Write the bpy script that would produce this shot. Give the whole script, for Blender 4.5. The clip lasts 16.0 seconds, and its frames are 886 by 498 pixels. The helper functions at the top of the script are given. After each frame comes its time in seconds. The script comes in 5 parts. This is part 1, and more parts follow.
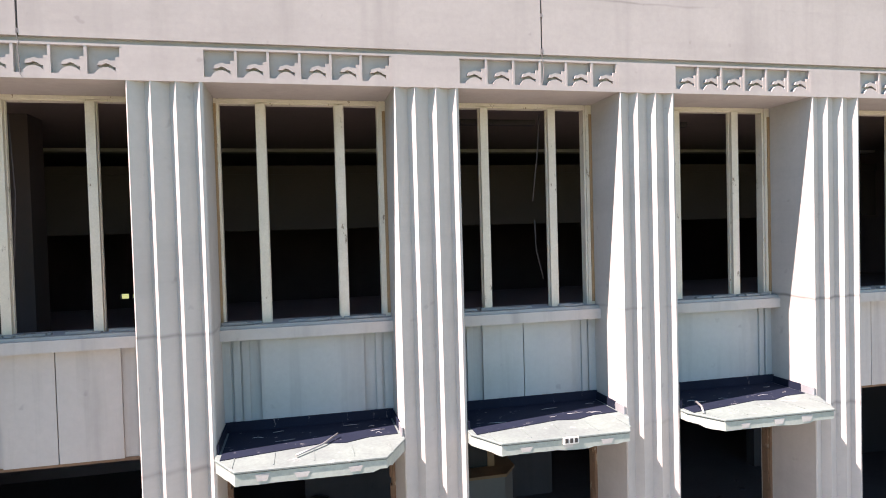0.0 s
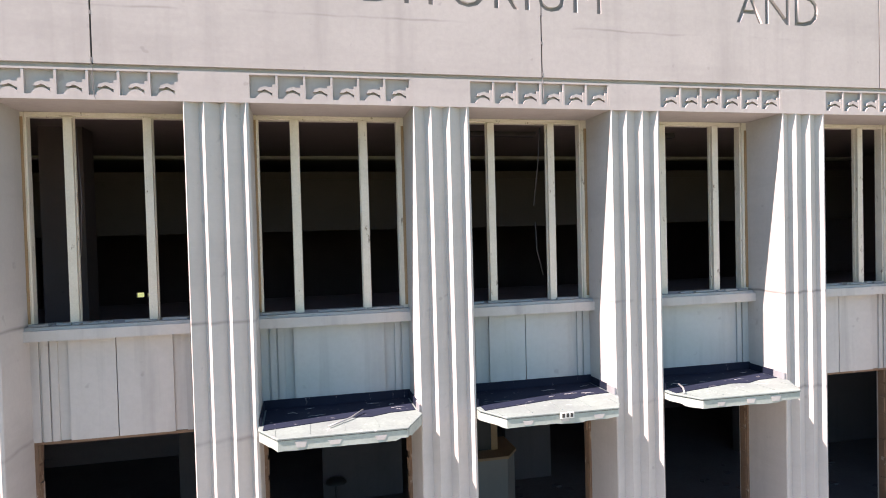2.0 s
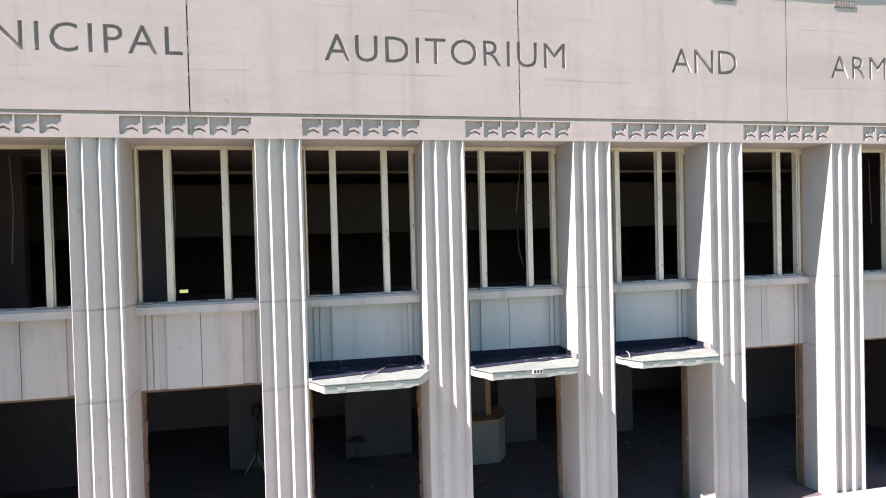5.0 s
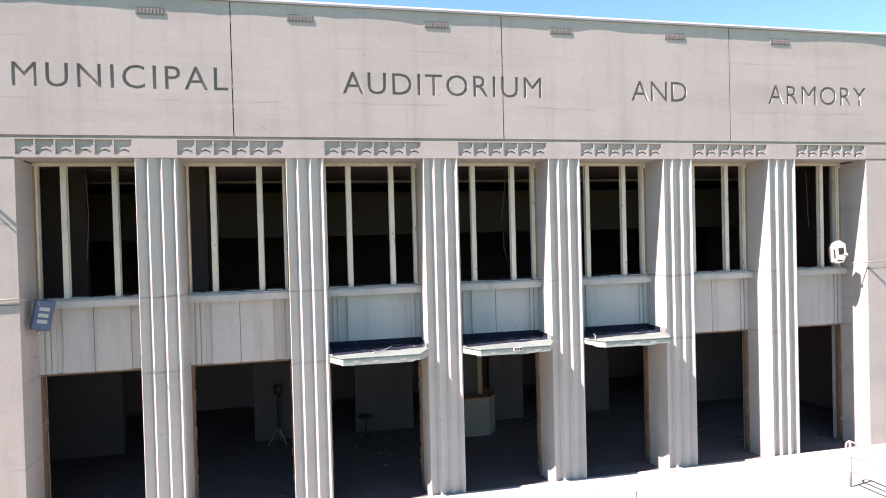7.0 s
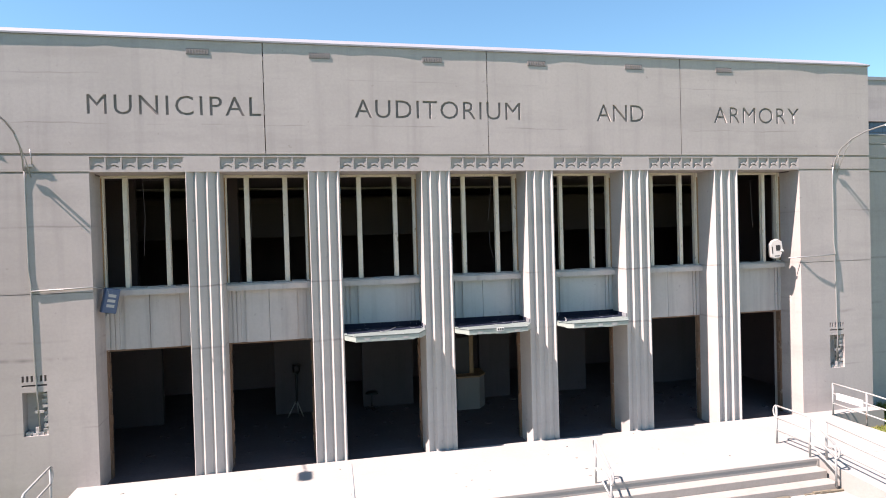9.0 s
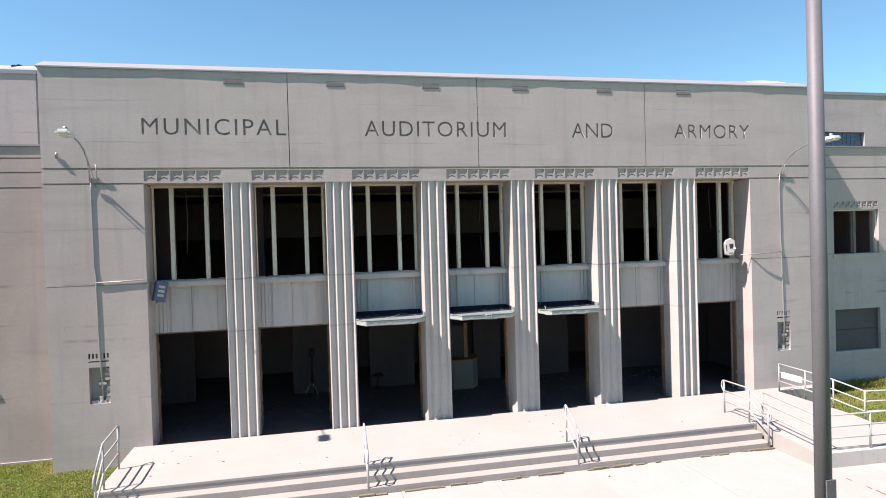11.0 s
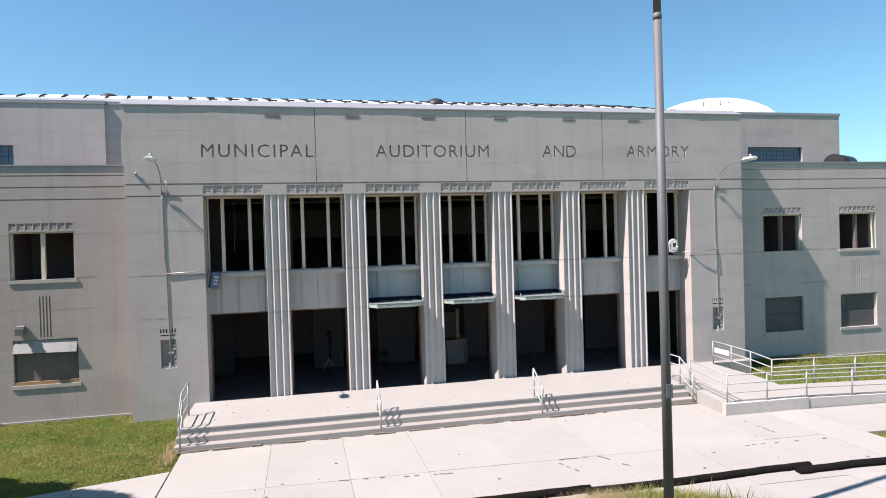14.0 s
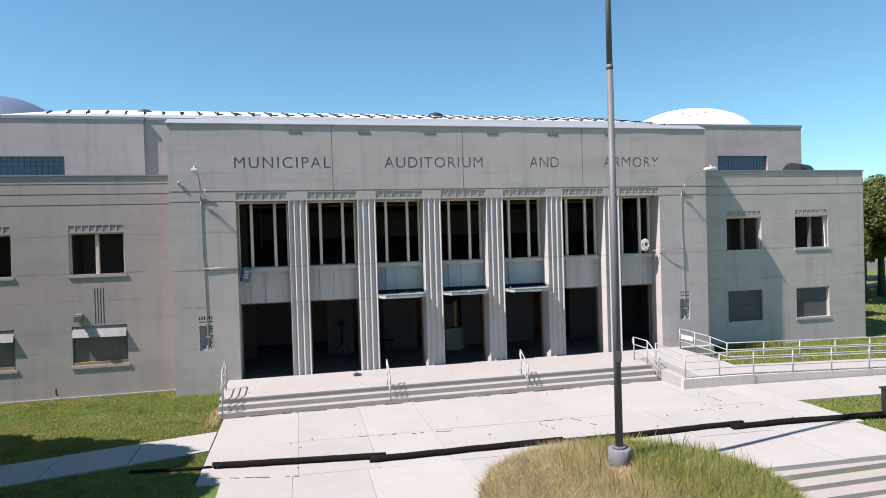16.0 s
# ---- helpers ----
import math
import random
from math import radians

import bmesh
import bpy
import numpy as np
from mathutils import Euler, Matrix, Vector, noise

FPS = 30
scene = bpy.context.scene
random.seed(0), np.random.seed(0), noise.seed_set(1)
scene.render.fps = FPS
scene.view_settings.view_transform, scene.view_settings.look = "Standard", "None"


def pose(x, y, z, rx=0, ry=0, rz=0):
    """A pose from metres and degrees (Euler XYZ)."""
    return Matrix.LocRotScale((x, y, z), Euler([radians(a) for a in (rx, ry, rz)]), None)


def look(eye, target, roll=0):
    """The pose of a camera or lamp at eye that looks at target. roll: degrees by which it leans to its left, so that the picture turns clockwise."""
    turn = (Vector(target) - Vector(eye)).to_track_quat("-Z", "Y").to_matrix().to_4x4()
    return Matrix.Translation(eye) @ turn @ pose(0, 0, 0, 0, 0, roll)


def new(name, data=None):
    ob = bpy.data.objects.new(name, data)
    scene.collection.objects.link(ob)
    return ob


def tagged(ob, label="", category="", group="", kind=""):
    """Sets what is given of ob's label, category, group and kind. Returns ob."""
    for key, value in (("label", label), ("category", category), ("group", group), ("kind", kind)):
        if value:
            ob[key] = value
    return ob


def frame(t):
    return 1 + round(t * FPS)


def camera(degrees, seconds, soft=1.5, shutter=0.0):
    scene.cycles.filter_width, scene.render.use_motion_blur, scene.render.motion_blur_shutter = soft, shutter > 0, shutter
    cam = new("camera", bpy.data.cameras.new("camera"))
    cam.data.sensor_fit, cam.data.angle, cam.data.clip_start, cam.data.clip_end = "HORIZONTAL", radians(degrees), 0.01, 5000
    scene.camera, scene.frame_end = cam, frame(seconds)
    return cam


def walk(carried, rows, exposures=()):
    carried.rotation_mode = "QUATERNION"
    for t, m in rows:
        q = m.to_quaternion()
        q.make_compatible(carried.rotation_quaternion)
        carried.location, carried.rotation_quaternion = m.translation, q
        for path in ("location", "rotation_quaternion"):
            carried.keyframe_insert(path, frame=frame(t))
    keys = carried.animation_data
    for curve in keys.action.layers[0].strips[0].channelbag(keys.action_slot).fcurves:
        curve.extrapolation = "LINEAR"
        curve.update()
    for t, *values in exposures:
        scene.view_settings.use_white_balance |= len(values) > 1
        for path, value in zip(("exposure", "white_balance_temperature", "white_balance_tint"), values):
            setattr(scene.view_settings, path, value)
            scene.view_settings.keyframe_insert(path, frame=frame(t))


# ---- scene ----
cam = camera(70.3, 16.0, 1.0)
PATH = [
    (0, (-2.788, -6.895, 5.314), (-2.346, -4.945, 5.261), -1.6),
    (0.5, (-2.871, -7.062, 5.312), (-2.429, -5.112, 5.261), -1.4),
    (1, (-2.959, -7.265, 5.312), (-2.519, -5.315, 5.26), -1.4),
    (1.5, (-3.06, -7.52, 5.31), (-2.617, -5.57, 5.261), -1.6),
    (2, (-3.172, -7.834, 5.307), (-2.728, -5.884, 5.26), -1.5),
    (2.5, (-3.277, -8.181, 5.305), (-2.834, -6.231, 5.258), -1.4),
    (3, (-3.367, -8.561, 5.304), (-2.926, -6.61, 5.258), -1.4),
    (3.5, (-3.448, -8.982, 5.302), (-3.01, -7.031, 5.258), -1.4),
    (4, (-3.535, -9.446, 5.301), (-3.102, -7.494, 5.257), -1.5),
    (6.5, (-4.046, -12.05, 5.272), (-3.615, -10.097, 5.242), -1.5),
    (7, (-4.152, -12.634, 5.268), (-3.72, -10.681, 5.237), -1.5),
    (7.5, (-4.259, -13.246, 5.265), (-3.825, -11.294, 5.234), -1.6),
    (8, (-4.374, -13.88, 5.26), (-3.94, -11.928, 5.228), -1.6),
    (8.5, (-4.499, -14.53, 5.254), (-4.065, -12.578, 5.223), -1.6),
    (9, (-4.629, -15.195, 5.246), (-4.193, -13.243, 5.214), -1.6),
    (11.5, (-5.228, -18.536, 5.229), (-4.795, -16.584, 5.199), -1.7),
    (12, (-5.356, -19.23, 5.228), (-4.922, -17.278, 5.199), -1.7),
    (12.5, (-5.492, -19.951, 5.226), (-5.058, -17.999, 5.197), -1.7),
    (13, (-5.643, -20.71, 5.224), (-5.208, -18.758, 5.195), -1.7),
    (13.5, (-5.805, -21.495, 5.221), (-5.367, -19.544, 5.19), -1.7),
    (14, (-5.986, -22.305, 5.219), (-5.547, -20.354, 5.189), -1.7),
    (14.5, (-6.184, -23.132, 5.216), (-5.742, -21.181, 5.187), -1.7),
    (15, (-6.397, -23.958, 5.215), (-5.953, -22.008, 5.186), -1.8),
    (15.5, (-6.611, -24.773, 5.213), (-6.166, -22.824, 5.184), -1.7),
    (16, (-6.822, -25.581, 5.212), (-6.375, -23.632, 5.182), -1.7),
]
walk(cam, [(t, look(eye, target, roll)) for t, eye, target, roll in PATH],
     ((0, 1.86, 7400, 33), (4, 1.86, 7400, 33), (7, 1.80, 7350, 31), (9, 1.44, 7200, 29), (12.5, 1.13, 6980, 24), (16, 0.93, 6680, 22)))

# ---- world, sun, exposure ----
SUN = Vector((0.574, 0.126, -0.812)).normalized()      # the way the sunlight travels
world = bpy.data.worlds.new("sky")
scene.world = world
world.use_nodes = True
wn = world.node_tree.nodes
sky = wn.new("ShaderNodeTexSky")
sky.sky_type = "NISHITA"
sky.sun_disc = False
sky.sun_elevation = math.asin(-SUN.z)
sky.sun_rotation = math.atan2(-SUN.x, -SUN.y)
sky.altitude = 300
sky.air_density, sky.dust_density, sky.ozone_density = 1.2, 0.2, 1.5
wn["Background"].inputs[1].default_value = 0.070
clear = wn.new("ShaderNodeMix")
clear.data_type, clear.blend_type = "RGBA", "MULTIPLY"
clear.inputs[0].default_value = 1.0
clear.inputs[7].default_value = (0.60, 1.04, 1.13, 1)          # a dry, clear blue sky
world.node_tree.links.new(sky.outputs[0], clear.inputs[6])
world.node_tree.links.new(clear.outputs[2], wn["Background"].inputs[0])
lamp = bpy.data.lights.new("sun", "SUN")
lamp.energy, lamp.angle, lamp.color = 5.0, radians(0.53), (1.0, 0.962, 0.905)
sun = new("sun", lamp)
sun.matrix_world = look(-SUN * 60, (0, 0, 0))


# ---- materials ----
def material(name, rough=0.8, metal=0.0):
    m = bpy.data.materials.new(name)
    m.use_nodes = True
    n = m.node_tree.nodes
    b = n["Principled BSDF"]
    b.inputs["Roughness"].default_value = rough
    b.inputs["Metallic"].default_value = metal
    return m, n, m.node_tree.links, b


def noise_tex(n, l, src, scale, detail=5, rough=0.6, stretch=None):
    t = n.new("ShaderNodeTexNoise")
    t.inputs["Scale"].default_value = scale
    t.inputs["Detail"].default_value = detail
    t.inputs["Roughness"].default_value = rough
    if stretch:
        mp = n.new("ShaderNodeMapping")
        mp.inputs["Scale"].default_value = stretch
        l.new(src, mp.inputs[0])
        src = mp.outputs[0]
    l.new(src, t.inputs["Vector"])
    return t.outputs["Fac"]


def ramp(n, l, src, lo, hi, a=0.0, b=1.0):
    r = n.new("ShaderNodeMapRange")
    for k, v in zip(("From Min", "From Max", "To Min", "To Max"), (lo, hi, a, b)):
        r.inputs[k].default_value = v
    l.new(src, r.inputs["Value"])
    return r.outputs[0]


def calc(n, l, op, a, b=None, c=None):
    m = n.new("ShaderNodeMath")
    m.operation = op
    for i, v in enumerate((a, b, c)):
        if v is None:
            continue
        if isinstance(v, (int, float)):
            m.inputs[i].default_value = v
        else:
            l.new(v, m.inputs[i])
    return m.outputs[0]


def mixc(n, l, fac, a, b):
    m = n.new("ShaderNodeMix")
    m.data_type = "RGBA"
    for sock, v in ((m.inputs[0], fac), (m.inputs[6], a), (m.inputs[7], b)):
        if isinstance(v, (int, float)):
            sock.default_value = v
        elif isinstance(v, tuple):
            sock.default_value = (*v, 1) if len(v) == 3 else v
        else:
            l.new(v, sock)
    return m.outputs[2]


def bump(n, l, b, src, strength, dist):
    u = n.new("ShaderNodeBump")
    u.inputs["Strength"].default_value = strength
    u.inputs["Distance"].default_value = dist
    l.new(src, u.inputs["Height"])
    l.new(u.outputs[0], b.inputs["Normal"])


def position(n):
    return n.new("ShaderNodeNewGeometry").outputs["Position"]


def concrete(name, base, dark, lines=(), streak=0.5, grain=0.25, vary=0.0, rough=0.85, big=0.5, relief=0.004):
    """Painted or bare concrete: broad clouding, rain streaks, fine grain, pour lines at given heights."""
    m, n, l, b = material(name, rough)
    p = position(n)
    cloud = ramp(n, l, noise_tex(n, l, p, big, 6, 0.62), 0.35, 0.7)
    fine = noise_tex(n, l, p, 14, 6, 0.7)
    col = mixc(n, l, calc(n, l, "MULTIPLY", cloud, 0.55), base, dark)
    if streak:
        st = ramp(n, l, noise_tex(n, l, p, 1.0, 4, 0.6, (3.0, 3.0, 0.22)), 0.52, 0.78, 0, streak)
        col = mixc(n, l, st, col, tuple(c * 0.72 for c in dark))
    if lines:
        smudge = ramp(n, l, noise_tex(n, l, p, 1.0, 5, 0.65, (0.22, 0.22, 1.5)), 0.50, 0.74, 0, 0.42)
        col = mixc(n, l, smudge, col, tuple(c * 0.80 for c in dark))
        pale = ramp(n, l, noise_tex(n, l, p, 0.8, 4, 0.55, (0.7, 0.7, 0.9)), 0.58, 0.72, 0, 0.35)
        col = mixc(n, l, pale, col, tuple(min(c * 1.13, 0.8) for c in base))
        sep = n.new("ShaderNodeSeparateXYZ")
        l.new(p, sep.inputs[0])
        wob = ramp(n, l, noise_tex(n, l, p, 0.7, 3), 0.3, 0.7, -0.03, 0.03)
        z = calc(n, l, "ADD", sep.outputs[2], wob)
        gate = ramp(n, l, noise_tex(n, l, p, 0.55, 4, 0.6, (1, 1, 0.3)), 0.45, 0.62)
        for h, width, k in lines:
            d = calc(n, l, "ABSOLUTE", calc(n, l, "SUBTRACT", z, h))
            band = calc(n, l, "MULTIPLY", ramp(n, l, d, 0.0, width, k, 0), gate)
            col = mixc(n, l, band, col, tuple(c * 0.35 for c in dark))
    col = mixc(n, l, ramp(n, l, fine, 0.3, 0.75, grain, 0), col, tuple(c * 0.78 for c in dark))
    pits = ramp(n, l, noise_tex(n, l, p, 5.5, 2, 0.5), 0.70, 0.76, 0, 0.35)
    col = mixc(n, l, pits, col, tuple(c * 0.6 for c in dark))
    if vary:
        info = n.new("ShaderNodeObjectInfo")
        hs = n.new("ShaderNodeHueSaturation")
        l.new(ramp(n, l, info.outputs["Random"], 0, 1, 1 - vary, 1 + vary), hs.inputs["Value"])
        l.new(col, hs.inputs["Color"])
        col = hs.outputs[0]
    l.new(col, b.inputs["Base Color"])
    bump(n, l, b, calc(n, l, "ADD", fine, calc(n, l, "MULTIPLY", cloud, 1.5)), 0.35, relief)
    return m


def paint(name, base, dark, chips=0.0, under=(0.12, 0.08, 0.05), rough=0.55, metal=0.0, scale=6.0, grain=0.3):
    """Paint, metal or wood with dirt and flaked spots that show what lies under it."""
    m, n, l, b = material(name, rough, metal)
    p = position(n)
    dirt = ramp(n, l, noise_tex(n, l, p, scale * 0.3, 5, 0.6), 0.35, 0.75)
    fine = noise_tex(n, l, p, scale * 5, 5, 0.65)
    col = mixc(n, l, calc(n, l, "MULTIPLY", dirt, 0.7), base, dark)
    col = mixc(n, l, ramp(n, l, fine, 0.35, 0.75, grain, 0), col, tuple(c * 0.7 for c in dark))
    if chips:
        ch = ramp(n, l, noise_tex(n, l, p, scale, 6, 0.7, (1, 1, 0.35)), 0.66 - chips * 0.2, 0.70 - chips * 0.2)
        col = mixc(n, l, ch, col, under)
    l.new(col, b.inputs["Base Color"])
    bump(n, l, b, fine, 0.3, 0.003)
    return m


WALL = concrete("painted_concrete_wall", (0.455, 0.413, 0.39), (0.345, 0.312, 0.295), ((8.0, 0.02, 0.5), (4.3, 0.05, 0.9), (2.86, 0.06, 0.9), (5.75, 0.03, 0.5), (3.25, 0.04, 0.5), (1.3, 0.03, 0.5), (9.1, 0.02, 0.35)), 0.38, 0.28)
WALL_WEST = concrete("brownish_concrete_wall", (0.395, 0.352, 0.33), (0.30, 0.265, 0.25), ((4.3, 0.05, 0.9), (5.75, 0.03, 0.6), (3.25, 0.04, 0.5), (1.3, 0.03, 0.5)), 0.38, 0.28)
WALL_IN = concrete("recess_concrete", (0.50, 0.465, 0.44), (0.41, 0.38, 0.36), (), 0.35, 0.2)
PILLAR = concrete("pillar_concrete", (0.47, 0.44, 0.416), (0.375, 0.35, 0.332), ((4.32, 0.03, 0.9), (2.9, 0.04, 0.6)), 0.3, 0.2)
SPANDREL = concrete("spandrel_concrete", (0.46, 0.437, 0.42), (0.33, 0.316, 0.307), (), 0.7, 0.2)
# same concrete with the blue of skylight mixed into its colour
SPANDREL_SKYLIT = concrete("skylit_spandrel", (0.42, 0.445, 0.45), (0.31, 0.33, 0.34), (), 0.6, 0.2)
# half the wall's tone: shade of the cuts put into the colour; also dark joints
LETTER = concrete("shaded_cut_and_joint", (0.24, 0.217, 0.21), (0.18, 0.162, 0.156), (), 0.3, 0.3)
TERRACE = concrete("terrace_concrete", (0.325, 0.314, 0.295), (0.27, 0.26, 0.242), (), 0, 0.25, 0.0, 0.9, 0.6)
PAVING = concrete("paving_concrete", (0.335, 0.325, 0.304), (0.28, 0.27, 0.25), (), 0, 0.3, 0.05, 0.9, 0.8)
STEP = concrete("step_concrete", (0.34, 0.318, 0.292), (0.25, 0.23, 0.208), (), 0.3, 0.35)
KERB = concrete("ramp_concrete", (0.50, 0.47, 0.43), (0.38, 0.35, 0.32), (), 0.6, 0.3)
# lobby and hall colours are kept low to stand in for the unlit interior
LOBBY_FLOOR = concrete("dusty_shaded_floor", (0.12, 0.108, 0.115), (0.055, 0.048, 0.052), (), 0, 0.5, 0, 0.75, 0.9)
LOBBY_WALL = concrete("shaded_lobby_plaster", (0.085, 0.07, 0.075), (0.05, 0.041, 0.044), (), 0.4, 0.2)
LOBBY_DARK = concrete("unlit_plaster", (0.20, 0.135, 0.135), (0.13, 0.088, 0.09), (), 0, 0.2)
# darker copy of the hall plaster, for the deeper shade on the beam
HALL_BEAM = concrete("unlit_hall_plaster", (0.10, 0.068, 0.066), (0.06, 0.041, 0.04), (), 0, 0.2)
CEILING = concrete("stained_unlit_ceiling", (0.17, 0.125, 0.118), (0.11, 0.08, 0.076), (), 0, 0.2)
FRAME = paint("cream_flaking_paint", (0.70, 0.635, 0.545), (0.56, 0.50, 0.41), 0.16, (0.25, 0.19, 0.14), 0.6, scale=11)
RUST = paint("rusty_steel_door_frame", (0.22, 0.13, 0.08), (0.10, 0.06, 0.04), 0.25, (0.32, 0.27, 0.22), 0.8)
COPING = paint("weathered_sheet_metal", (0.30, 0.305, 0.32), (0.23, 0.235, 0.248), 0.0, rough=0.5, metal=0.1, scale=3)
COPPER = paint("pale_verdigris_copper", (0.20, 0.255, 0.235), (0.10, 0.115, 0.125), 0.24, (0.30, 0.31, 0.305), 0.6, scale=5, grain=0.4)
VERD_PALE = paint("whitish_verdigris", (0.36, 0.41, 0.375), (0.24, 0.285, 0.26), 0.14, (0.27, 0.27, 0.26), 0.6, scale=4, grain=0.4)
TAR = paint("black_roofing_tar", (0.012, 0.017, 0.034), (0.008, 0.011, 0.022), 0.14, (0.13, 0.13, 0.14), 0.75, scale=9)
STEEL = paint("galvanised_steel", (0.42, 0.42, 0.41), (0.30, 0.30, 0.30), 0.0, rough=0.45, metal=0.6, scale=8)
RAIL = paint("grey_rail_paint", (0.38, 0.39, 0.385), (0.30, 0.31, 0.305), 0.05, (0.2, 0.14, 0.1), 0.5, scale=8)
POST = paint("dull_grey_pole", (0.135, 0.137, 0.148), (0.10, 0.102, 0.11), 0.0, rough=0.6, metal=0.1, scale=5)
SOCK = paint("black_mesh_fabric", (0.009, 0.0075, 0.007), (0.005, 0.0045, 0.004), 0.0, rough=0.95, scale=30)
for dull in (TAR, SOCK):
    dull.node_tree.nodes["Principled BSDF"].inputs["Specular IOR Level"].default_value = 0.12
DIRT = paint("crack_dirt", (0.19, 0.165, 0.12), (0.12, 0.105, 0.075), 0, rough=0.95)
GRAVEL = paint("roof_gravel", (0.12, 0.115, 0.11), (0.08, 0.078, 0.075), 0, rough=0.95, scale=10)
ROOF = paint("white_roof_membrane", (0.78, 0.79, 0.80), (0.68, 0.69, 0.70), 0.0, rough=0.6, scale=0.7)
SLATE = paint("blue_grey_roof_metal", (0.11, 0.15, 0.22), (0.08, 0.11, 0.17), 0.0, rough=0.5, scale=0.7)
PLASTIC = paint("white_enamel_housing", (0.72, 0.72, 0.69), (0.6, 0.6, 0.57), 0.05, rough=0.4, scale=8)
GREYBOX = paint("chalky_grey_housing", (0.46, 0.45, 0.43), (0.33, 0.32, 0.31), 0.15, (0.15, 0.14, 0.13), 0.6, scale=8)
# blue of the shaded housing, put into its colour
BLUE = paint("shade_blue_housing", (0.07, 0.11, 0.20), (0.05, 0.075, 0.14), 0.12, (0.35, 0.37, 0.4), 0.45, scale=9)
BLACK = paint("black_metal", (0.02, 0.02, 0.022), (0.012, 0.012, 0.013), 0.0, rough=0.5, scale=8)
BOARD = paint("weathered_plywood", (0.10, 0.095, 0.10), (0.055, 0.05, 0.052), 0.2, (0.18, 0.14, 0.11), 0.75, scale=2.2)
BOARD_PALE = paint("whitewashed_board", (0.36, 0.36, 0.355), (0.20, 0.20, 0.20), 0.30, (0.16, 0.13, 0.11), 0.7, scale=5)
PLY = paint("greyed_plywood", (0.20, 0.165, 0.155), (0.11, 0.09, 0.09), 0.30, (0.30, 0.18, 0.10), 0.75, scale=2.5)
WOOD = paint("bare_brown_wood", (0.36, 0.225, 0.12), (0.24, 0.145, 0.08), 0.1, (0.4, 0.3, 0.2), 0.7, scale=8)
DARKBAR = paint("dark_sign_paint", (0.03, 0.03, 0.03), (0.02, 0.02, 0.02), 0, rough=0.6)
BARK = paint("bark", (0.10, 0.075, 0.055), (0.06, 0.045, 0.035), 0, rough=0.9, scale=8)


def leafy(name, a, b_, c, trans=0.25):
    m, n, l, b = material(name, 0.6)
    geo = n.new("ShaderNodeNewGeometry")
    cr = n.new("ShaderNodeValToRGB")
    e = cr.color_ramp.elements
    e[0].color, e[1].color = (*a, 1), (*c, 1)
    k = e.new(0.5)
    k.color = (*b_, 1)
    l.new(geo.outputs["Random Per Island"], cr.inputs[0])
    big = ramp(n, l, noise_tex(n, l, geo.outputs["Position"], 0.9, 5, 0.65, (0.6, 1.5, 1.0)), 0.38, 0.66)
    col = mixc(n, l, calc(n, l, "MULTIPLY", big, 0.75), cr.outputs[0], c)
    tuft = ramp(n, l, noise_tex(n, l, geo.outputs["Position"], 1.3, 4, 0.65), 0.50, 0.66, 0, 0.55)
    col = mixc(n, l, tuft, col, tuple(v * 0.55 for v in a))
    l.new(col, b.inputs["Base Color"])
    b.inputs["Subsurface Weight"].default_value = 0.0
    tr = n.new("ShaderNodeBsdfTranslucent")
    l.new(col, tr.inputs[0])
    mx = n.new("ShaderNodeMixShader")
    mx.inputs[0].default_value = trans
    l.new(b.outputs[0], mx.inputs[1])
    l.new(tr.outputs[0], mx.inputs[2])
    l.new(mx.outputs[0], n["Material Output"].inputs[0])
    return m


LAWN = leafy("lawn_blades", (0.095, 0.195, 0.016), (0.155, 0.26, 0.026), (0.30, 0.25, 0.08), 0.4)
WEED = leafy("tall_weeds", (0.09, 0.155, 0.028), (0.16, 0.215, 0.045), (0.32, 0.29, 0.08), 0.4)
DRY = leafy("dry_grass", (0.56, 0.44, 0.29), (0.48, 0.36, 0.215), (0.42, 0.345, 0.17), 0.4)
LEAF = leafy("tree_leaves", (0.04, 0.075, 0.016), (0.085, 0.12, 0.024), (0.16, 0.17, 0.04), 0.35)


def soil_mat():
    m, n, l, b = material("grass_soil", 0.95)
    p = position(n)
    a = ramp(n, l, noise_tex(n, l, p, 0.8, 6, 0.65), 0.35, 0.68)
    f = noise_tex(n, l, p, 25, 5, 0.7)
    col = mixc(n, l, a, (0.06, 0.115, 0.013), (0.15, 0.135, 0.045))
    col = mixc(n, l, ramp(n, l, f, 0.35, 0.7, 0.4, 0), col, (0.06, 0.10, 0.015))
    l.new(col, b.inputs["Base Color"])
    bump(n, l, b, f, 0.8, 0.03)
    return m


SOIL = soil_mat()


def glass_block():
    m, n, l, b = material("grey_glass_block", 0.15)
    p = position(n)
    f = noise_tex(n, l, p, 2.5, 3)
    l.new(mixc(n, l, f, (0.05, 0.08, 0.13), (0.10, 0.14, 0.20)), b.inputs["Base Color"])
    return m


GLASSB = glass_block()


# ---- building helpers ----
def box(bm, x0, x1, y0, y1, z0, z1):
    v = [bm.verts.new((x, y, z)) for z in (z0, z1) for y in (y0, y1) for x in (x0, x1)]
    for f in ((0, 2, 3, 1), (4, 5, 7, 6), (0, 1, 5, 4), (2, 6, 7, 3), (0, 4, 6, 2), (1, 3, 7, 5)):
        bm.faces.new([v[i] for i in f])


def prism(bm, outline, z0, z1):
    """Upright prism over a plan outline (counter-clockwise)."""
    lo = [bm.verts.new((x, y, z0)) for x, y in outline]
    hi = [bm.verts.new((x, y, z1)) for x, y in outline]
    bm.faces.new(lo[::-1])
    bm.faces.new(hi)
    for i in range(len(lo)):
        j = (i + 1) % len(lo)
        bm.faces.new((lo[i], lo[j], hi[j], hi[i]))


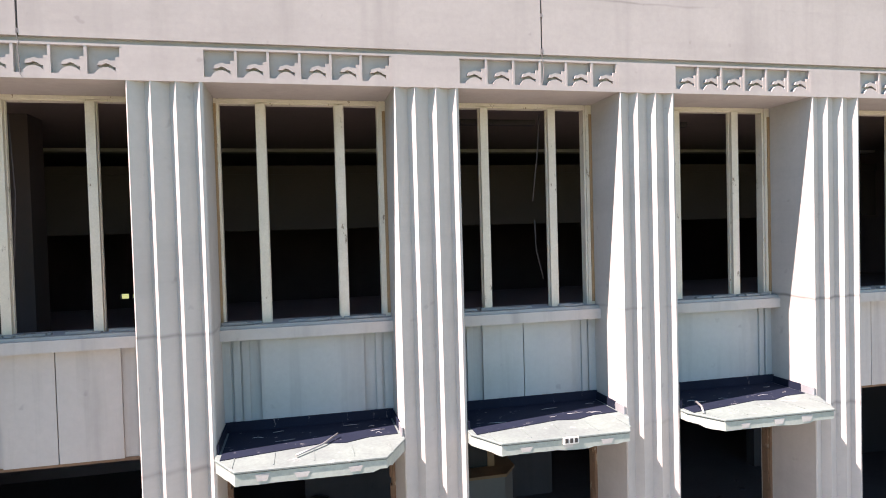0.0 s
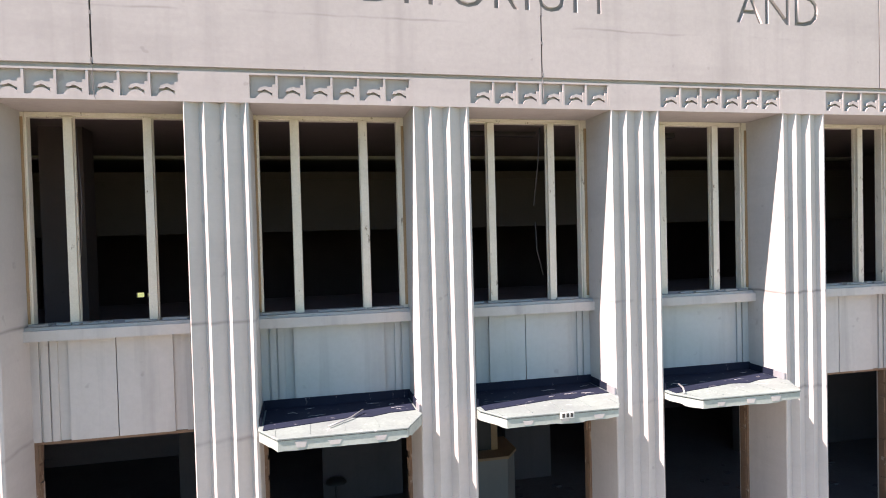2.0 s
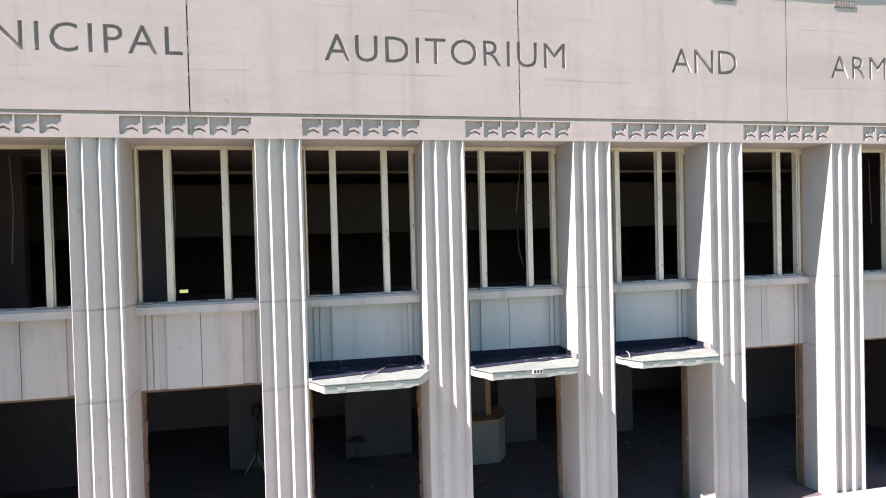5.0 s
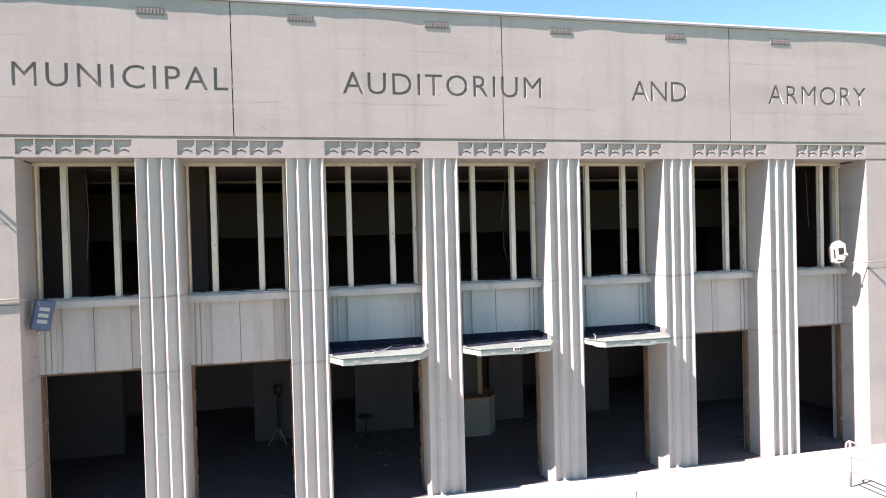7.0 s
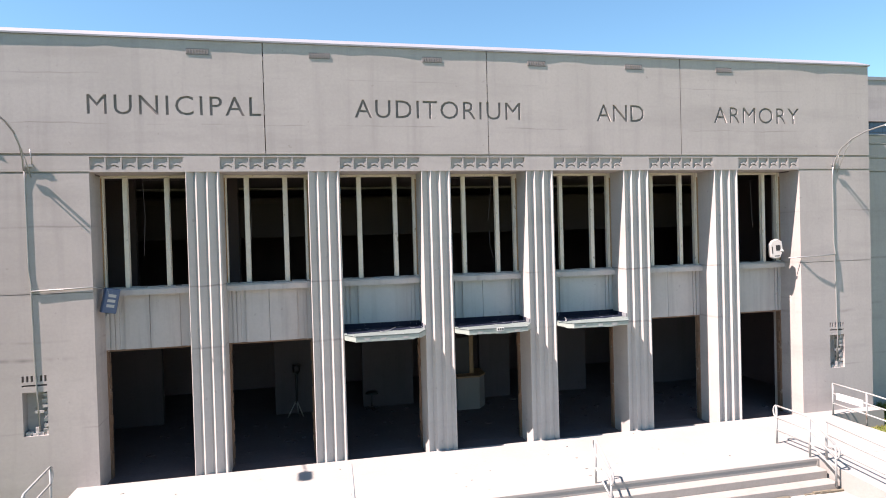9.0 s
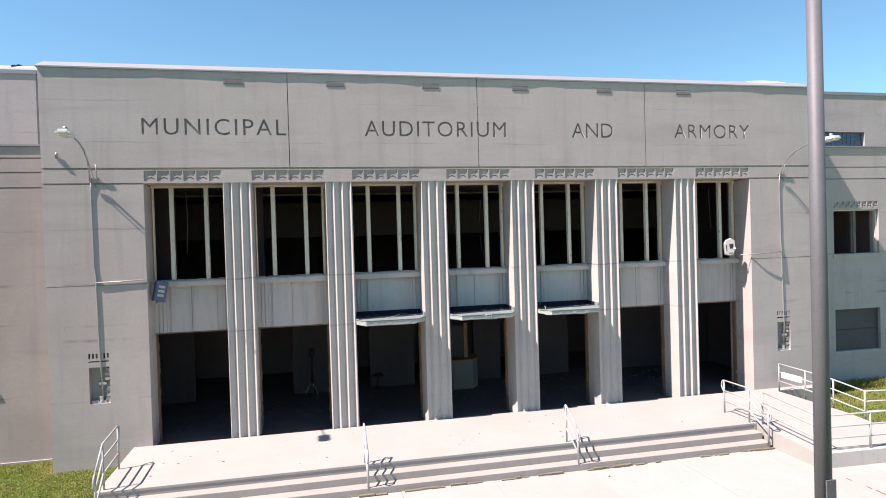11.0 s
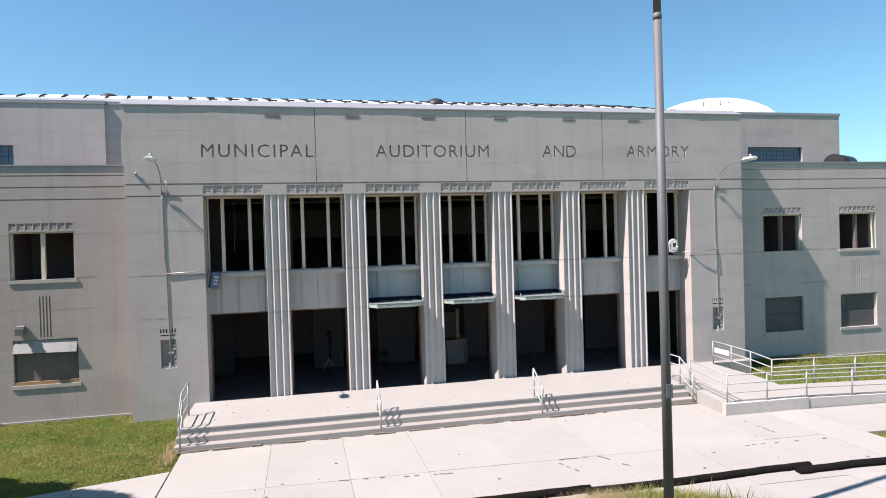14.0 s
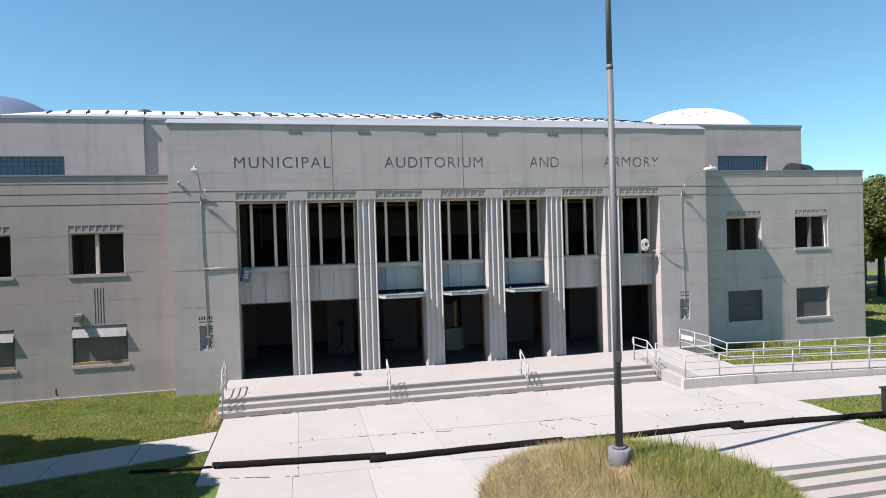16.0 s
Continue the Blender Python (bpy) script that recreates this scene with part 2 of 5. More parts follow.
def tube(bm, pts, r, seg=10, r2=None):
    """A round pipe along points."""
    pts = [Vector(p) for p in pts]
    rings = []
    for i, p in enumerate(pts):
        d = (pts[min(i + 1, len(pts) - 1)] - pts[max(i - 1, 0)]).normalized()
        side = d.orthogonal().normalized() if i == 0 else (side - d * side.dot(d)).normalized()
        up = d.cross(side)
        k = r if r2 is None else r + (r2 - r) * i / (len(pts) - 1)
        rings.append([bm.verts.new(p + (side * math.cos(a) + up * math.sin(a)) * k) for a in (2 * math.pi * s / seg for s in range(seg))])
    for a, b in zip(rings, rings[1:]):
        for s in range(seg):
            f = bm.faces.new((a[s], a[(s + 1) % seg], b[(s + 1) % seg], b[s]))
            f.smooth = True
    bm.faces.new(rings[0][::-1])
    bm.faces.new(rings[-1])


def bevelled(bm, width, seg=1):
    bmesh.ops.bevel(bm, geom=bm.edges[:], offset=width, segments=seg, affect="EDGES", clamp_overlap=True)
    return bm


def mesh_of(name, bm, mat):
    bmesh.ops.recalc_face_normals(bm, faces=bm.faces[:])
    me = bpy.data.meshes.new(name)
    bm.to_mesh(me)
    bm.free()
    me.materials.append(mat)
    return me


def part(name, bm, mat, parent=None, label="", at=None):
    """Links a bmesh (or a ready mesh) as one mesh object under a thing or a part."""
    me = bm if isinstance(bm, bpy.types.Mesh) else mesh_of(name, bm, mat)
    ob = new(name, me)
    if parent is not None:
        ob.parent = parent
    if at is not None:
        ob.matrix_basis = at if isinstance(at, Matrix) else Matrix.Translation(at)
    if label:
        ob["label"] = label
    return ob


def root(name, label, category, group="", kind="", at=(0, 0, 0)):
    e = new(name)
    e.empty_display_size = 0.2
    e.matrix_basis = at if isinstance(at, Matrix) else Matrix.Translation(at)
    return tagged(e, label, category, group, kind)


def solid(name, boxes, mat, label="", category="", kind="structure", bev=0.0):
    bm = bmesh.new()
    for b in boxes:
        box(bm, *b)
    if bev:
        bevelled(bm, bev)
    return tagged(part(name, bm, mat), label, category, "", kind)


# ---- large structure ----
S, HALF, JAMB = 2.72, 0.992, 9.152
END, WING_Y, WING_END = 11.55, 1.1, 21.5
TOP = 10.2
BAYS = [S * (i - 4) for i in range(1, 8)]


def wall_boxes(x0, x1, z0, z1, y, thick, openings=(), grooves=()):
    """Boxes of a wall whose face lies at y, with openings right through it and shallow level grooves."""
    zs = sorted({z0, z1, *(v for o in openings for v in o[2:4]), *(v for g in grooves for v in g)})
    zs = [z for z in zs if z0 <= z <= z1]
    out = []
    for a, b in zip(zs, zs[1:]):
        mid = (a + b) / 2
        back = 0.045 if any(g[0] < mid < g[1] for g in grooves) else 0.0
        cuts = sorted((o[0], o[1]) for o in openings if o[2] < mid < o[3])
        x = x0
        for c, d in cuts:
            if c > x:
                out.append((x, c, y + back, y + thick, a, b))
            x = max(x, d)
        if x < x1:
            out.append((x, x1, y + back, y + thick, a, b))
    return out


def merged(bm):
    bmesh.ops.remove_doubles(bm, verts=bm.verts[:], dist=0.0005)
    return bm


# carved inscription, cut into the panels above the frieze
WORDS = (("MUNICIPAL", -9.15, -5.47), ("AUDITORIUM", -3.31, 0.88), ("AND", 2.97, 4.35), ("ARMORY", 6.45, 9.18))
CAP_LO, CAP_HI = 8.205, 8.645


def word_mesh(text, width, depth):
    cu = bpy.data.curves.new("word", "FONT")
    cu.body, cu.size, cu.extrude, cu.resolution_u = text, 1.0, depth, 3
    tmp = new("word", cu)

    def bounds():
        bpy.context.view_layer.update()
        me = tmp.to_mesh()
        co = np.array([v.co[:] for v in me.vertices])
        tmp.to_mesh_clear()
        return co[:, 0].min(), co[:, 0].max(), co[:, 1].min(), co[:, 1].max()
    a = bounds()
    cu.size = (CAP_HI - CAP_LO) / (a[3] - a[2]) * 1.01
    a = bounds()
    cu.space_character = 1.3
    b = bounds()
    cu.space_character = 1 + 0.3 * (width - (a[1] - a[0])) / max((b[1] - b[0]) - (a[1] - a[0]), 1e-4)
    b = bounds()
    me = bpy.data.meshes.new_from_object(tmp)
    scene.collection.objects.unlink(tmp)
    bpy.data.objects.remove(tmp)
    bpy.data.curves.remove(cu)
    k = width / (b[1] - b[0])
    for v in me.vertices:
        v.co = ((v.co.x - b[0]) * k, v.co.y - b[2], v.co.z)
    return me


wall_portal = root("wall_portal", "pale painted concrete front wall of an auditorium", "wall", "", "structure")
cutters = []
for text, xa, xb in WORDS:
    c = new("cutter", word_mesh(text, xb - xa, 0.045))
    c.matrix_world = Matrix.Translation((xa, 0.0, CAP_LO)) @ pose(0, 0, 0, 90, 0, 0)
    cutters.append((c, xa, xb, text))
bpy.context.view_layer.update()
JOINTS = (-END, -5.395, 0.015, 5.44, END)
for k, (xa, xb) in enumerate(zip(JOINTS, JOINTS[1:])):
    bm = bmesh.new()
    box(bm, xa + (0.010 if k else 0), xb - (0.010 if k < 3 else 0), 0, 0.4, 7.34, 9.905)
    panel = part("upper_panel", bm, WALL, wall_portal)
    for c, ca, cb, text in cutters:
        if ca < xb and cb > xa:
            mod = panel.modifiers.new("cut", "BOOLEAN")
            mod.operation, mod.solver, mod.object = "DIFFERENCE", "EXACT", c
    bpy.context.view_layer.update()
    done = bpy.data.meshes.new_from_object(panel.evaluated_get(bpy.context.evaluated_depsgraph_get()))
    panel.modifiers.clear()
    panel.data = done
for c, xa, xb, text in cutters:
    scene.collection.objects.unlink(c)
    bpy.data.objects.remove(c)
    # letter floors get a darker grey that deepens the shade in the cut
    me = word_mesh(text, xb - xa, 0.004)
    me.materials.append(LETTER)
    part("carved_word", me, LETTER, wall_portal, "carved capital letters, shade put into their grey, reading " + text, Matrix.Translation((xa, 0.042, CAP_LO)) @ pose(0, 0, 0, 90, 0, 0))
bm = bmesh.new()
box(bm, -END + .01, END - .01, 0.4, 0.5, 7.0, 9.905)
part("panel_backing", bm, LOBBY_DARK, wall_portal)

# chipped edges of the joints, and the crack that runs on through the frieze
random.seed(31)
for xj, low in ((-5.395, 6.94), (0.015, 7.0)):
    bm = bmesh.new()
    z, x = low, xj + (0.03 if low < 7 else 0.0)
    while z < 7.34:
        n = random.uniform(0.03, 0.07)
        x2 = xj + (x - xj) * 0.7 + random.uniform(-0.012, 0.012)
        q = [(x - 0.004, z), (x + 0.004, z), (x2 + 0.004, z + n), (x2 - 0.004, z + n)]
        f = [bm.verts.new((u, -0.002, v)) for u, v in q]
        b = [bm.verts.new((u, 0.01, v)) for u, v in q]
        bm.faces.new(f)
        for j in range(4):
            bm.faces.new((f[j], b[j], b[(j + 1) % 4], f[(j + 1) % 4]))
        z, x = z + n, x2
    z = 7.36
    while z < 9.85:
        n = random.uniform(0.03, 0.12)
        w = random.uniform(0.010, 0.019)
        box(bm, xj - w, xj + w * random.uniform(0.5, 1.0), -0.002, 0.02, z, z + n)
        z += n + random.uniform(0.05, 0.5)
    part("crack", bm, LETTER, wall_portal, "dark chipped crack in the concrete")

# frieze band, lintel and side walls
bm = bmesh.new()
cells = [(b - 0.975, b + 0.975, 6.985, 7.262) for b in BAYS]
for xa, xb, lo, marks in ((-END, -JAMB, 6.90, ((6.90, 6.945), (7.285, 7.34))), (-JAMB, JAMB, 6.93, ((7.285, 7.34),)), (JAMB, END, 6.90, ((6.90, 6.945), (7.285, 7.34)))):
    for b in wall_boxes(xa, xb, lo, 7.34, 0, 0.4, cells if lo > 6.91 else (), marks):
        box(bm, *b)
for b in BAYS:
    box(bm, b - 0.975, b + 0.975, 0.055, 0.4, 6.985, 7.262)
box(bm, -JAMB, JAMB, 0.4, 1.1, 6.93, 6.96)
part("frieze_band", bm, WALL, wall_portal)
for sgn in (-1, 1):
    bm = bmesh.new()
    xa, xb = sorted((sgn * JAMB, sgn * END))
    nx = -10.38 if sgn < 0 else 10.33
    niche = (nx - 0.245, nx + 0.245, 1.22, 2.17)
    groove = (nx - 0.245, nx + 0.245, 2.30, 2.335)
    slots = [(nx - 0.245 + 0.088 * k, nx - 0.20 + 0.088 * k, 2.40, 2.53) for k in range(6)]
    for b in wall_boxes(xa, xb, -0.7, 6.90, 0, 0.25, [niche, groove, *slots], ((4.285, 4.30),)):
        box(bm, *b)
    box(bm, xa, xb, 0.25, 1.1, -0.7, 6.90)
    part("side_wall", bm, WALL, wall_portal)
    bm = bmesh.new()
    random.seed(17)
    for k in range(16):                              # broken plaster along one side and the foot
        u = k / 15
        w = 0.03 + 0.10 * random.random()
        box(bm, niche[1] - w, niche[1], 0.03 + 0.1 * random.random(), 0.25, 1.22 + 0.9 * u, 1.22 + 0.9 * u + 0.07)
    for k in range(9):
        x = niche[0] + 0.03 + 0.05 * k
        box(bm, x, x + 0.05, 0.02 + 0.06 * random.random(), 0.25, 1.22, 1.25 + 0.05 * random.random())
    box(bm, nx - 0.03, nx + 0.15, 0.05, 0.09, 1.70, 1.76)
    box(bm, nx - 0.02, nx + 0.05, 0.03, 0.10, 1.27, 1.40)
    part("niche_fitting", bm, WALL_IN, wall_portal, "broken plaster and metal in a wall niche")
    # returns of the tall block behind its front
    bm = bmesh.new()
    xa, xb = sorted((sgn * END, sgn * (END - 0.3)))
    box(bm, xa, xb, 0.4, 5.2, 6.9, 10.05)
    part("return_wall", bm, WALL, wall_portal)
    bm = bmesh.new()
    box(bm, *sorted((sgn * (END + 0.05), sgn * (END - 0.36))), 0.56, 5.2, 10.05, TOP)
    part("return_coping", bm, COPING, wall_portal)
# sheet-metal coping: a thin uneven lip, then a slope that rises to the back
bm = bmesh.new()
edge = [-END - 0.05 + (2 * END + 0.1) * k / 60 for k in range(61)]
random.seed(3)
front = []
for k in range(61):
    front.append(-0.040 + random.uniform(-0.004, 0.004) + (0.007 if (k // 5) % 3 == 1 else 0.0))
section = [[bm.verts.new(q) for q in ((x, f, 9.908), (x, f, 9.945), (x, 0.12, 10.02), (x, 0.55, TOP), (x, 0.55, 9.908))] for x, f in zip(edge, front)]
for a, b in zip(section, section[1:]):
    for k in range(5):
        bm.faces.new((a[k], b[k], b[(k + 1) % 5], a[(k + 1) % 5]))
bm.faces.new(section[0])
bm.faces.new(section[-1][::-1])
part("coping", bm, COPING, wall_portal, "pale sheet-metal parapet coping")
# slotted blocks coloured dark all over, in place of the shade in their slots
for i in range(6):
    bm = bmesh.new()
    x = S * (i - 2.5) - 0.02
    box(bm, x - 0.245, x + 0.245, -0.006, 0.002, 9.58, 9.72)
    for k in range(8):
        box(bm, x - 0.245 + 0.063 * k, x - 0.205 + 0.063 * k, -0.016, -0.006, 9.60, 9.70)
    part("dentil_block", bm, LETTER, wall_portal, "small slotted block under the coping, shade put into its dark colour")

# relief squares of the frieze
def relief_mesh(w, h):
    bm = bmesh.new()
    # low hump at the foot, a bent wing over it, an upright stub beside the divider
    prof = [(-0.30, 0.0), (-0.25, 0.10), (-0.16, 0.20), (-0.05, 0.255), (0.08, 0.26), (0.20, 0.20), (0.31, 0.10), (0.31, 0.0)]
    wing = [(-0.22, 0.33), (-0.17, 0.46), (-0.06, 0.50), (0.06, 0.55), (0.15, 0.50), (0.31, 0.50), (0.31, 0.25), (0.22, 0.28), (0.12, 0.36), (0.02, 0.40), (-0.08, 0.34)]
    for shape, depth in ((prof, 0.050), (wing, 0.047)):
        f = [bm.verts.new((x * w, -depth, z * h)) for x, z in shape]
        b = [bm.verts.new((x * w * 1.04, 0, z * h)) for x, z in shape]
        bm.faces.new(f)
        for k in range(len(f)):
            j = (k + 1) % len(f)
            bm.faces.new((f[k], b[k], b[j], f[j]))
    box(bm, w * 0.30, w * 0.42, -0.050, 0, 0, h * 0.62)
    return mesh_of("relief", bm, WALL)


def frieze(name, cx, y, z0, z1, n, width, parent_label):
    """A row of recessed squares with a stylised wing relief, between thin dividers."""
    r = root(name, parent_label, "frieze", "frieze rows", "structure", (cx, y, z0))
    w = width / n
    me = relief_mesh(w, z1 - z0)
    bm = bmesh.new()
    box(bm, -0.014, 0.014, -0.053, 0, 0, z1 - z0)
    dv = mesh_of("divider", bm, WALL)
    for k in range(n):
        part("relief", me, WALL, r, "", (-width / 2 + w * (k + 0.5), 0, 0))
        part("divider", dv, WALL, r, "", (-width / 2 + w * (k + 1) - 0.012, 0, 0))
    return r


for b in BAYS:
    frieze("frieze", b, 0.055, 6.985, 7.262, 6, 1.95, "row of six carved wing reliefs above a window bay")

# fluted pillars
def pillar_mesh():
    bm = bmesh.new()
    w, d = 0.368, 0.085
    out = [(-w, 0.012), (-w + 0.012, 0.0)]
    for tip in (-0.135, 0.105, 0.335):
        out += [(tip - 0.075, d), (tip, 0.0)]
    out += [(w - 0.010, 0.006), (w, 0.02), (w, 1.02), (-w, 1.02)]
    prism(bm, out, -0.2, 6.93)
    return mesh_of("pillar", bm, PILLAR)


PM = pillar_mesh()
for i in range(6):
    p = part("pillar", PM, PILLAR, None, "", (S * (i - 2.5), 0, 0))
    tagged(p, "pale concrete pillar with sharp vertical flutes", "pillar", "fluted pillars of the portico")

# wings
WIN_X = (14.42, 18.33)
UP, LOWW = (4.28, 5.87), (0.78, 2.28)
for sgn, far, xs in ((1, WING_END, WIN_X), (-1, 34.0, (*WIN_X, 22.24, 26.15))):
    r = root("wall_wing_east" if sgn > 0 else "wall_wing_west", "pale concrete two-storey wing wall with grooved cornice", "wall", "", "structure")
    xa, xb = sorted((sgn * END, sgn * far))
    lip = 8.095 if sgn > 0 else 8.05
    marks = ((7.81, 7.85), (7.37, 7.41), (6.95, 6.99)) if sgn > 0 else ((7.715, 7.755), (7.33, 7.37), (6.92, 6.96))
    holes = []
    for x in xs:
        holes += [(sgn * x - 0.975, sgn * x + 0.975, *UP), (sgn * x - 0.975, sgn * x + 0.975, *LOWW), (sgn * x - 0.975, sgn * x + 0.975, 5.93, 6.16)]
        holes += [(sgn * x - 0.15 + 0.1 * k, sgn * x - 0.105 + 0.1 * k, 2.35, 3.72) for k in range(4)]
    deep = [h for h in holes if h[2] not in (5.93, 2.35)]
    bm = bmesh.new()
    for b in wall_boxes(xa, xb, -0.7, lip, WING_Y, 0.05, holes, marks):
        box(bm, *b)
    for b in wall_boxes(xa, xb, -0.7, lip, WING_Y + 0.05, 0.33, deep):
        box(bm, *b)
    if sgn > 0:                                      # flutes filled almost flush
        for h in holes:
            if h[2] == 2.35:
                box(bm, h[0], h[1], WING_Y + 0.006, WING_Y + 0.05, h[2], h[3])
    if sgn > 0:
        box(bm, far - 0.38, far, WING_Y + 0.38, 30, -0.7, lip)
    part("wall_face", bm, WALL if sgn > 0 else WALL_WEST, r)
    bm = bmesh.new()
    box(bm, xa - 0.0, xb + (0.05 if sgn > 0 else 0), WING_Y - 0.036, WING_Y + 0.42, lip + 0.005, lip + 0.055)
    if sgn > 0:
        box(bm, far - 0.4, far + 0.05, WING_Y + 0.42, 30, lip + 0.005, lip + 0.055)
    part("coping", bm, COPING, r, "grey sheet-metal parapet coping")
    bm = bmesh.new()
    box(bm, xa, xb, WING_Y - 0.05, WING_Y, -0.62, -0.42)
    part("plinth_strip", bm, TERRACE, r)
    bm = bmesh.new()
    box(bm, xa, xb - (0.4 if sgn > 0 else 0), WING_Y + 0.4, 5.2, 7.72, 7.8)
    part("roof_deck", bm, GRAVEL, r)
    for x in xs:
        frieze("frieze", sgn * x, WING_Y + 0.05, 5.93, 6.16, 8, 1.95, "row of small carved wing reliefs over a window")
solid("roof_portal", [(-END + 0.3, END - 0.3, 0.5, 5.2, 9.3, 9.4)], GRAVEL, "flat grey roof behind the parapet", "roof")

# set-back upper storey, its glass-block windows, the white vault and domes
r = root("wall_upper_storey", "set-back concrete upper storey with metal coping", "wall", "", "structure")
gl = [(16.6, 19.9, 8.2, 9.52)]
bm = bmesh.new()
for b in wall_boxes(13.5, 22.25, 7.0, 11.18, 5.9, 0.3, gl):
    box(bm, *b)
box(bm, 21.95, 22.25, 6.2, 34, 0, 11.18)
box(bm, -END, 13.5, 6.0, 6.3, 7.0, 11.1)
for b in wall_boxes(-34, -13.45, 7.0, 11.0, 5.1, 0.3, [(-20.4, -16.72, 8.2, 9.36)]):
    box(bm, *b)
box(bm, -13.45, -END + 0.3, 5.22, 5.5, 7.0, 11.0)
part("wall_face", bm, WALL, r)
bm = bmesh.new()
box(bm, 13.45, 22.30, 5.868, 6.25, 11.18, 11.31)
box(bm, 21.9, 22.30, 6.25, 34, 11.18, 11.31)
box(bm, -34, -13.4, 5.068, 5.45, 11.0, 11.13)
box(bm, -13.4, -END + 0.3, 5.188, 5.5, 11.0, 11.13)
part("coping", bm, COPING, r)
for xa, xb, zt, y in ((16.6, 19.9, 9.52, 6.05), (-20.4, -16.72, 9.36, 5.25)):
    bm = bmesh.new()
    n = 16
    for k in range(n):
        for j in range(6):
            x, z = xa + (xb - xa) * k / n, zt - 0.21 * (j + 1)
            box(bm, x + 0.008, x + (xb - xa) / n - 0.008, y, y + 0.08, z + 0.008, z + 0.202)
    part("glass_blocks", bm, GLASSB, r, "dark blue-grey glass-block window")
    bm = bmesh.new()
    box(bm, xa, xb, y + 0.03, y + 0.1, 8.2, zt)
    part("glass_joints", bm, LETTER, r)
solid("roof_upper", [(-34, 21.95, 6.3, 46, 10.7, 10.8)], ROOF, "flat white roof of the upper storey", "roof")


def cap(bm, cx, cy, z0, ztop, rx, ry, nu=40, nv=10, p=2.0):
    """A shallow vaulted cap over an oblong plan."""
    rings = []
    for j in range(nv):
        a = j / nv * math.pi / 2
        rings.append([bm.verts.new((cx + rx * math.cos(a) * math.copysign(abs(math.cos(t)) ** (2 / p), math.cos(t)), cy + ry * math.cos(a) * math.copysign(abs(math.sin(t)) ** (2 / p), math.sin(t)), z0 + (ztop - z0) * math.sin(a)))
                      for t in (2 * math.pi * k / nu for k in range(nu))])
    top = bm.verts.new((cx, cy, ztop))
    for a, b in zip(rings, rings[1:]):
        for k in range(nu):
            bm.faces.new((a[k], a[(k + 1) % nu], b[(k + 1) % nu], b[k])).smooth = True
    for k in range(nu):
        bm.faces.new((rings[-1][k], rings[-1][(k + 1) % nu], top)).smooth = True


# long barrel vault, its axis along the front
vault = root("roof_vault", "long white membrane vault over the hall", "roof", "", "structure")
def vault_z(x, y):
    e = max(0.0, (x - 9.0) / 5.6, (-x - 16.0) / 5.6)
    return 10.8 + (1.98 - 0.0162 * (y - 15) ** 2) * math.sqrt(max(0.0, 1 - min(e, 1.0) ** 2))
bm = bmesh.new()
xs = [-21.6 + 0.9 * k for k in range(41)]
ys = [5.5 + 19.3 * k / 30 for k in range(31)]
vv = [[bm.verts.new((x, 5.46, 10.3)), *[bm.verts.new((x, y, vault_z(x, y))) for y in ys]] for x in xs]
for a, b in zip(vv, vv[1:]):
    for k in range(31):
        bm.faces.new((a[k], b[k], b[k + 1], a[k + 1])).smooth = k > 0
part("membrane", bm, ROOF, vault)
# black fins carry both the membrane's ribs and the shadows they throw
bm = bmesh.new()
random.seed(14)
for k in range(40):
    x = -17.5 + 0.80 * k
    big = min(1.0, max(0.35, (x + 16) / 8)) * random.uniform(0.8, 1.15)
    pts = [(x - 0.12 * j, y, vault_z(x, y)) for j, y in enumerate((5.5, 6.1, 6.7, 7.3))]
    for p, q in zip(pts, pts[1:]):
        v = [bm.verts.new(c) for c in ((p[0] - 0.08 * big, p[1], p[2] - .05), (p[0] + 0.08 * big, p[1], p[2] - .05), (q[0] + 0.05 * big, q[1], q[2] - .05), (q[0] - 0.05 * big, q[1], q[2] - .05),
                                       (p[0] - 0.04 * big, p[1], p[2] + 0.05), (p[0] + 0.04 * big, p[1], p[2] + 0.05), (q[0] + 0.03 * big, q[1], q[2] + 0.05), (q[0] - 0.03 * big, q[1], q[2] + 0.05))]
        for f in ((0, 1, 5, 4), (1, 2, 6, 5), (3, 0, 4, 7), (4, 5, 6, 7)):
            bm.faces.new([v[i] for i in f])
    for y, ln in ((5.75, 0.34), (6.55, 0.26)):        # black ticks for each seam's scalloped shadow
        z, xs0 = vault_z(x, y), x - 0.12 * (y - 5.5) / 0.6
        box(bm, xs0, xs0 + ln * big * random.uniform(0.7, 1.3), y - 0.06, y + 0.10, z - 0.05, z + 0.05)
part("rib", bm, BLACK, vault, "standing seams with their shadows built in black")
bm = bmesh.new()
cap(bm, 23.0, 18.0, 12.1, 14.68, 4.93, 4.93)
tagged(part("roof_dome", bm, ROOF), "white membrane dome roof", "dome", "", "structure")
bm = bmesh.new()
tube(bm, [(23.0, 18.0, -0.65), (23.0, 18.0, 12.1)], 4.9, 40)
tagged(part("wall_rotunda", bm, WALL), "round concrete wall under the white dome", "wall", "", "structure")
for k in range(5):
    bm = bmesh.new()
    tube(bm, [(0, 0, 0), (0.06, 0, 0.34)], 0.03, 6)
    tagged(part("roof_spike", bm, BLACK, None, "", (20.04 + 0.63 * k, 14.32, 13.4 + 0.046 * k)), "short dark rod on the dome roof", "rod", "roof rods")
bm = bmesh.new()
cap(bm, -24.3, 18, 10.8, 14.7, 4.2, 4.2)
tagged(part("roof_dome", bm, SLATE), "blue-grey metal dome roof", "dome", "", "structure")

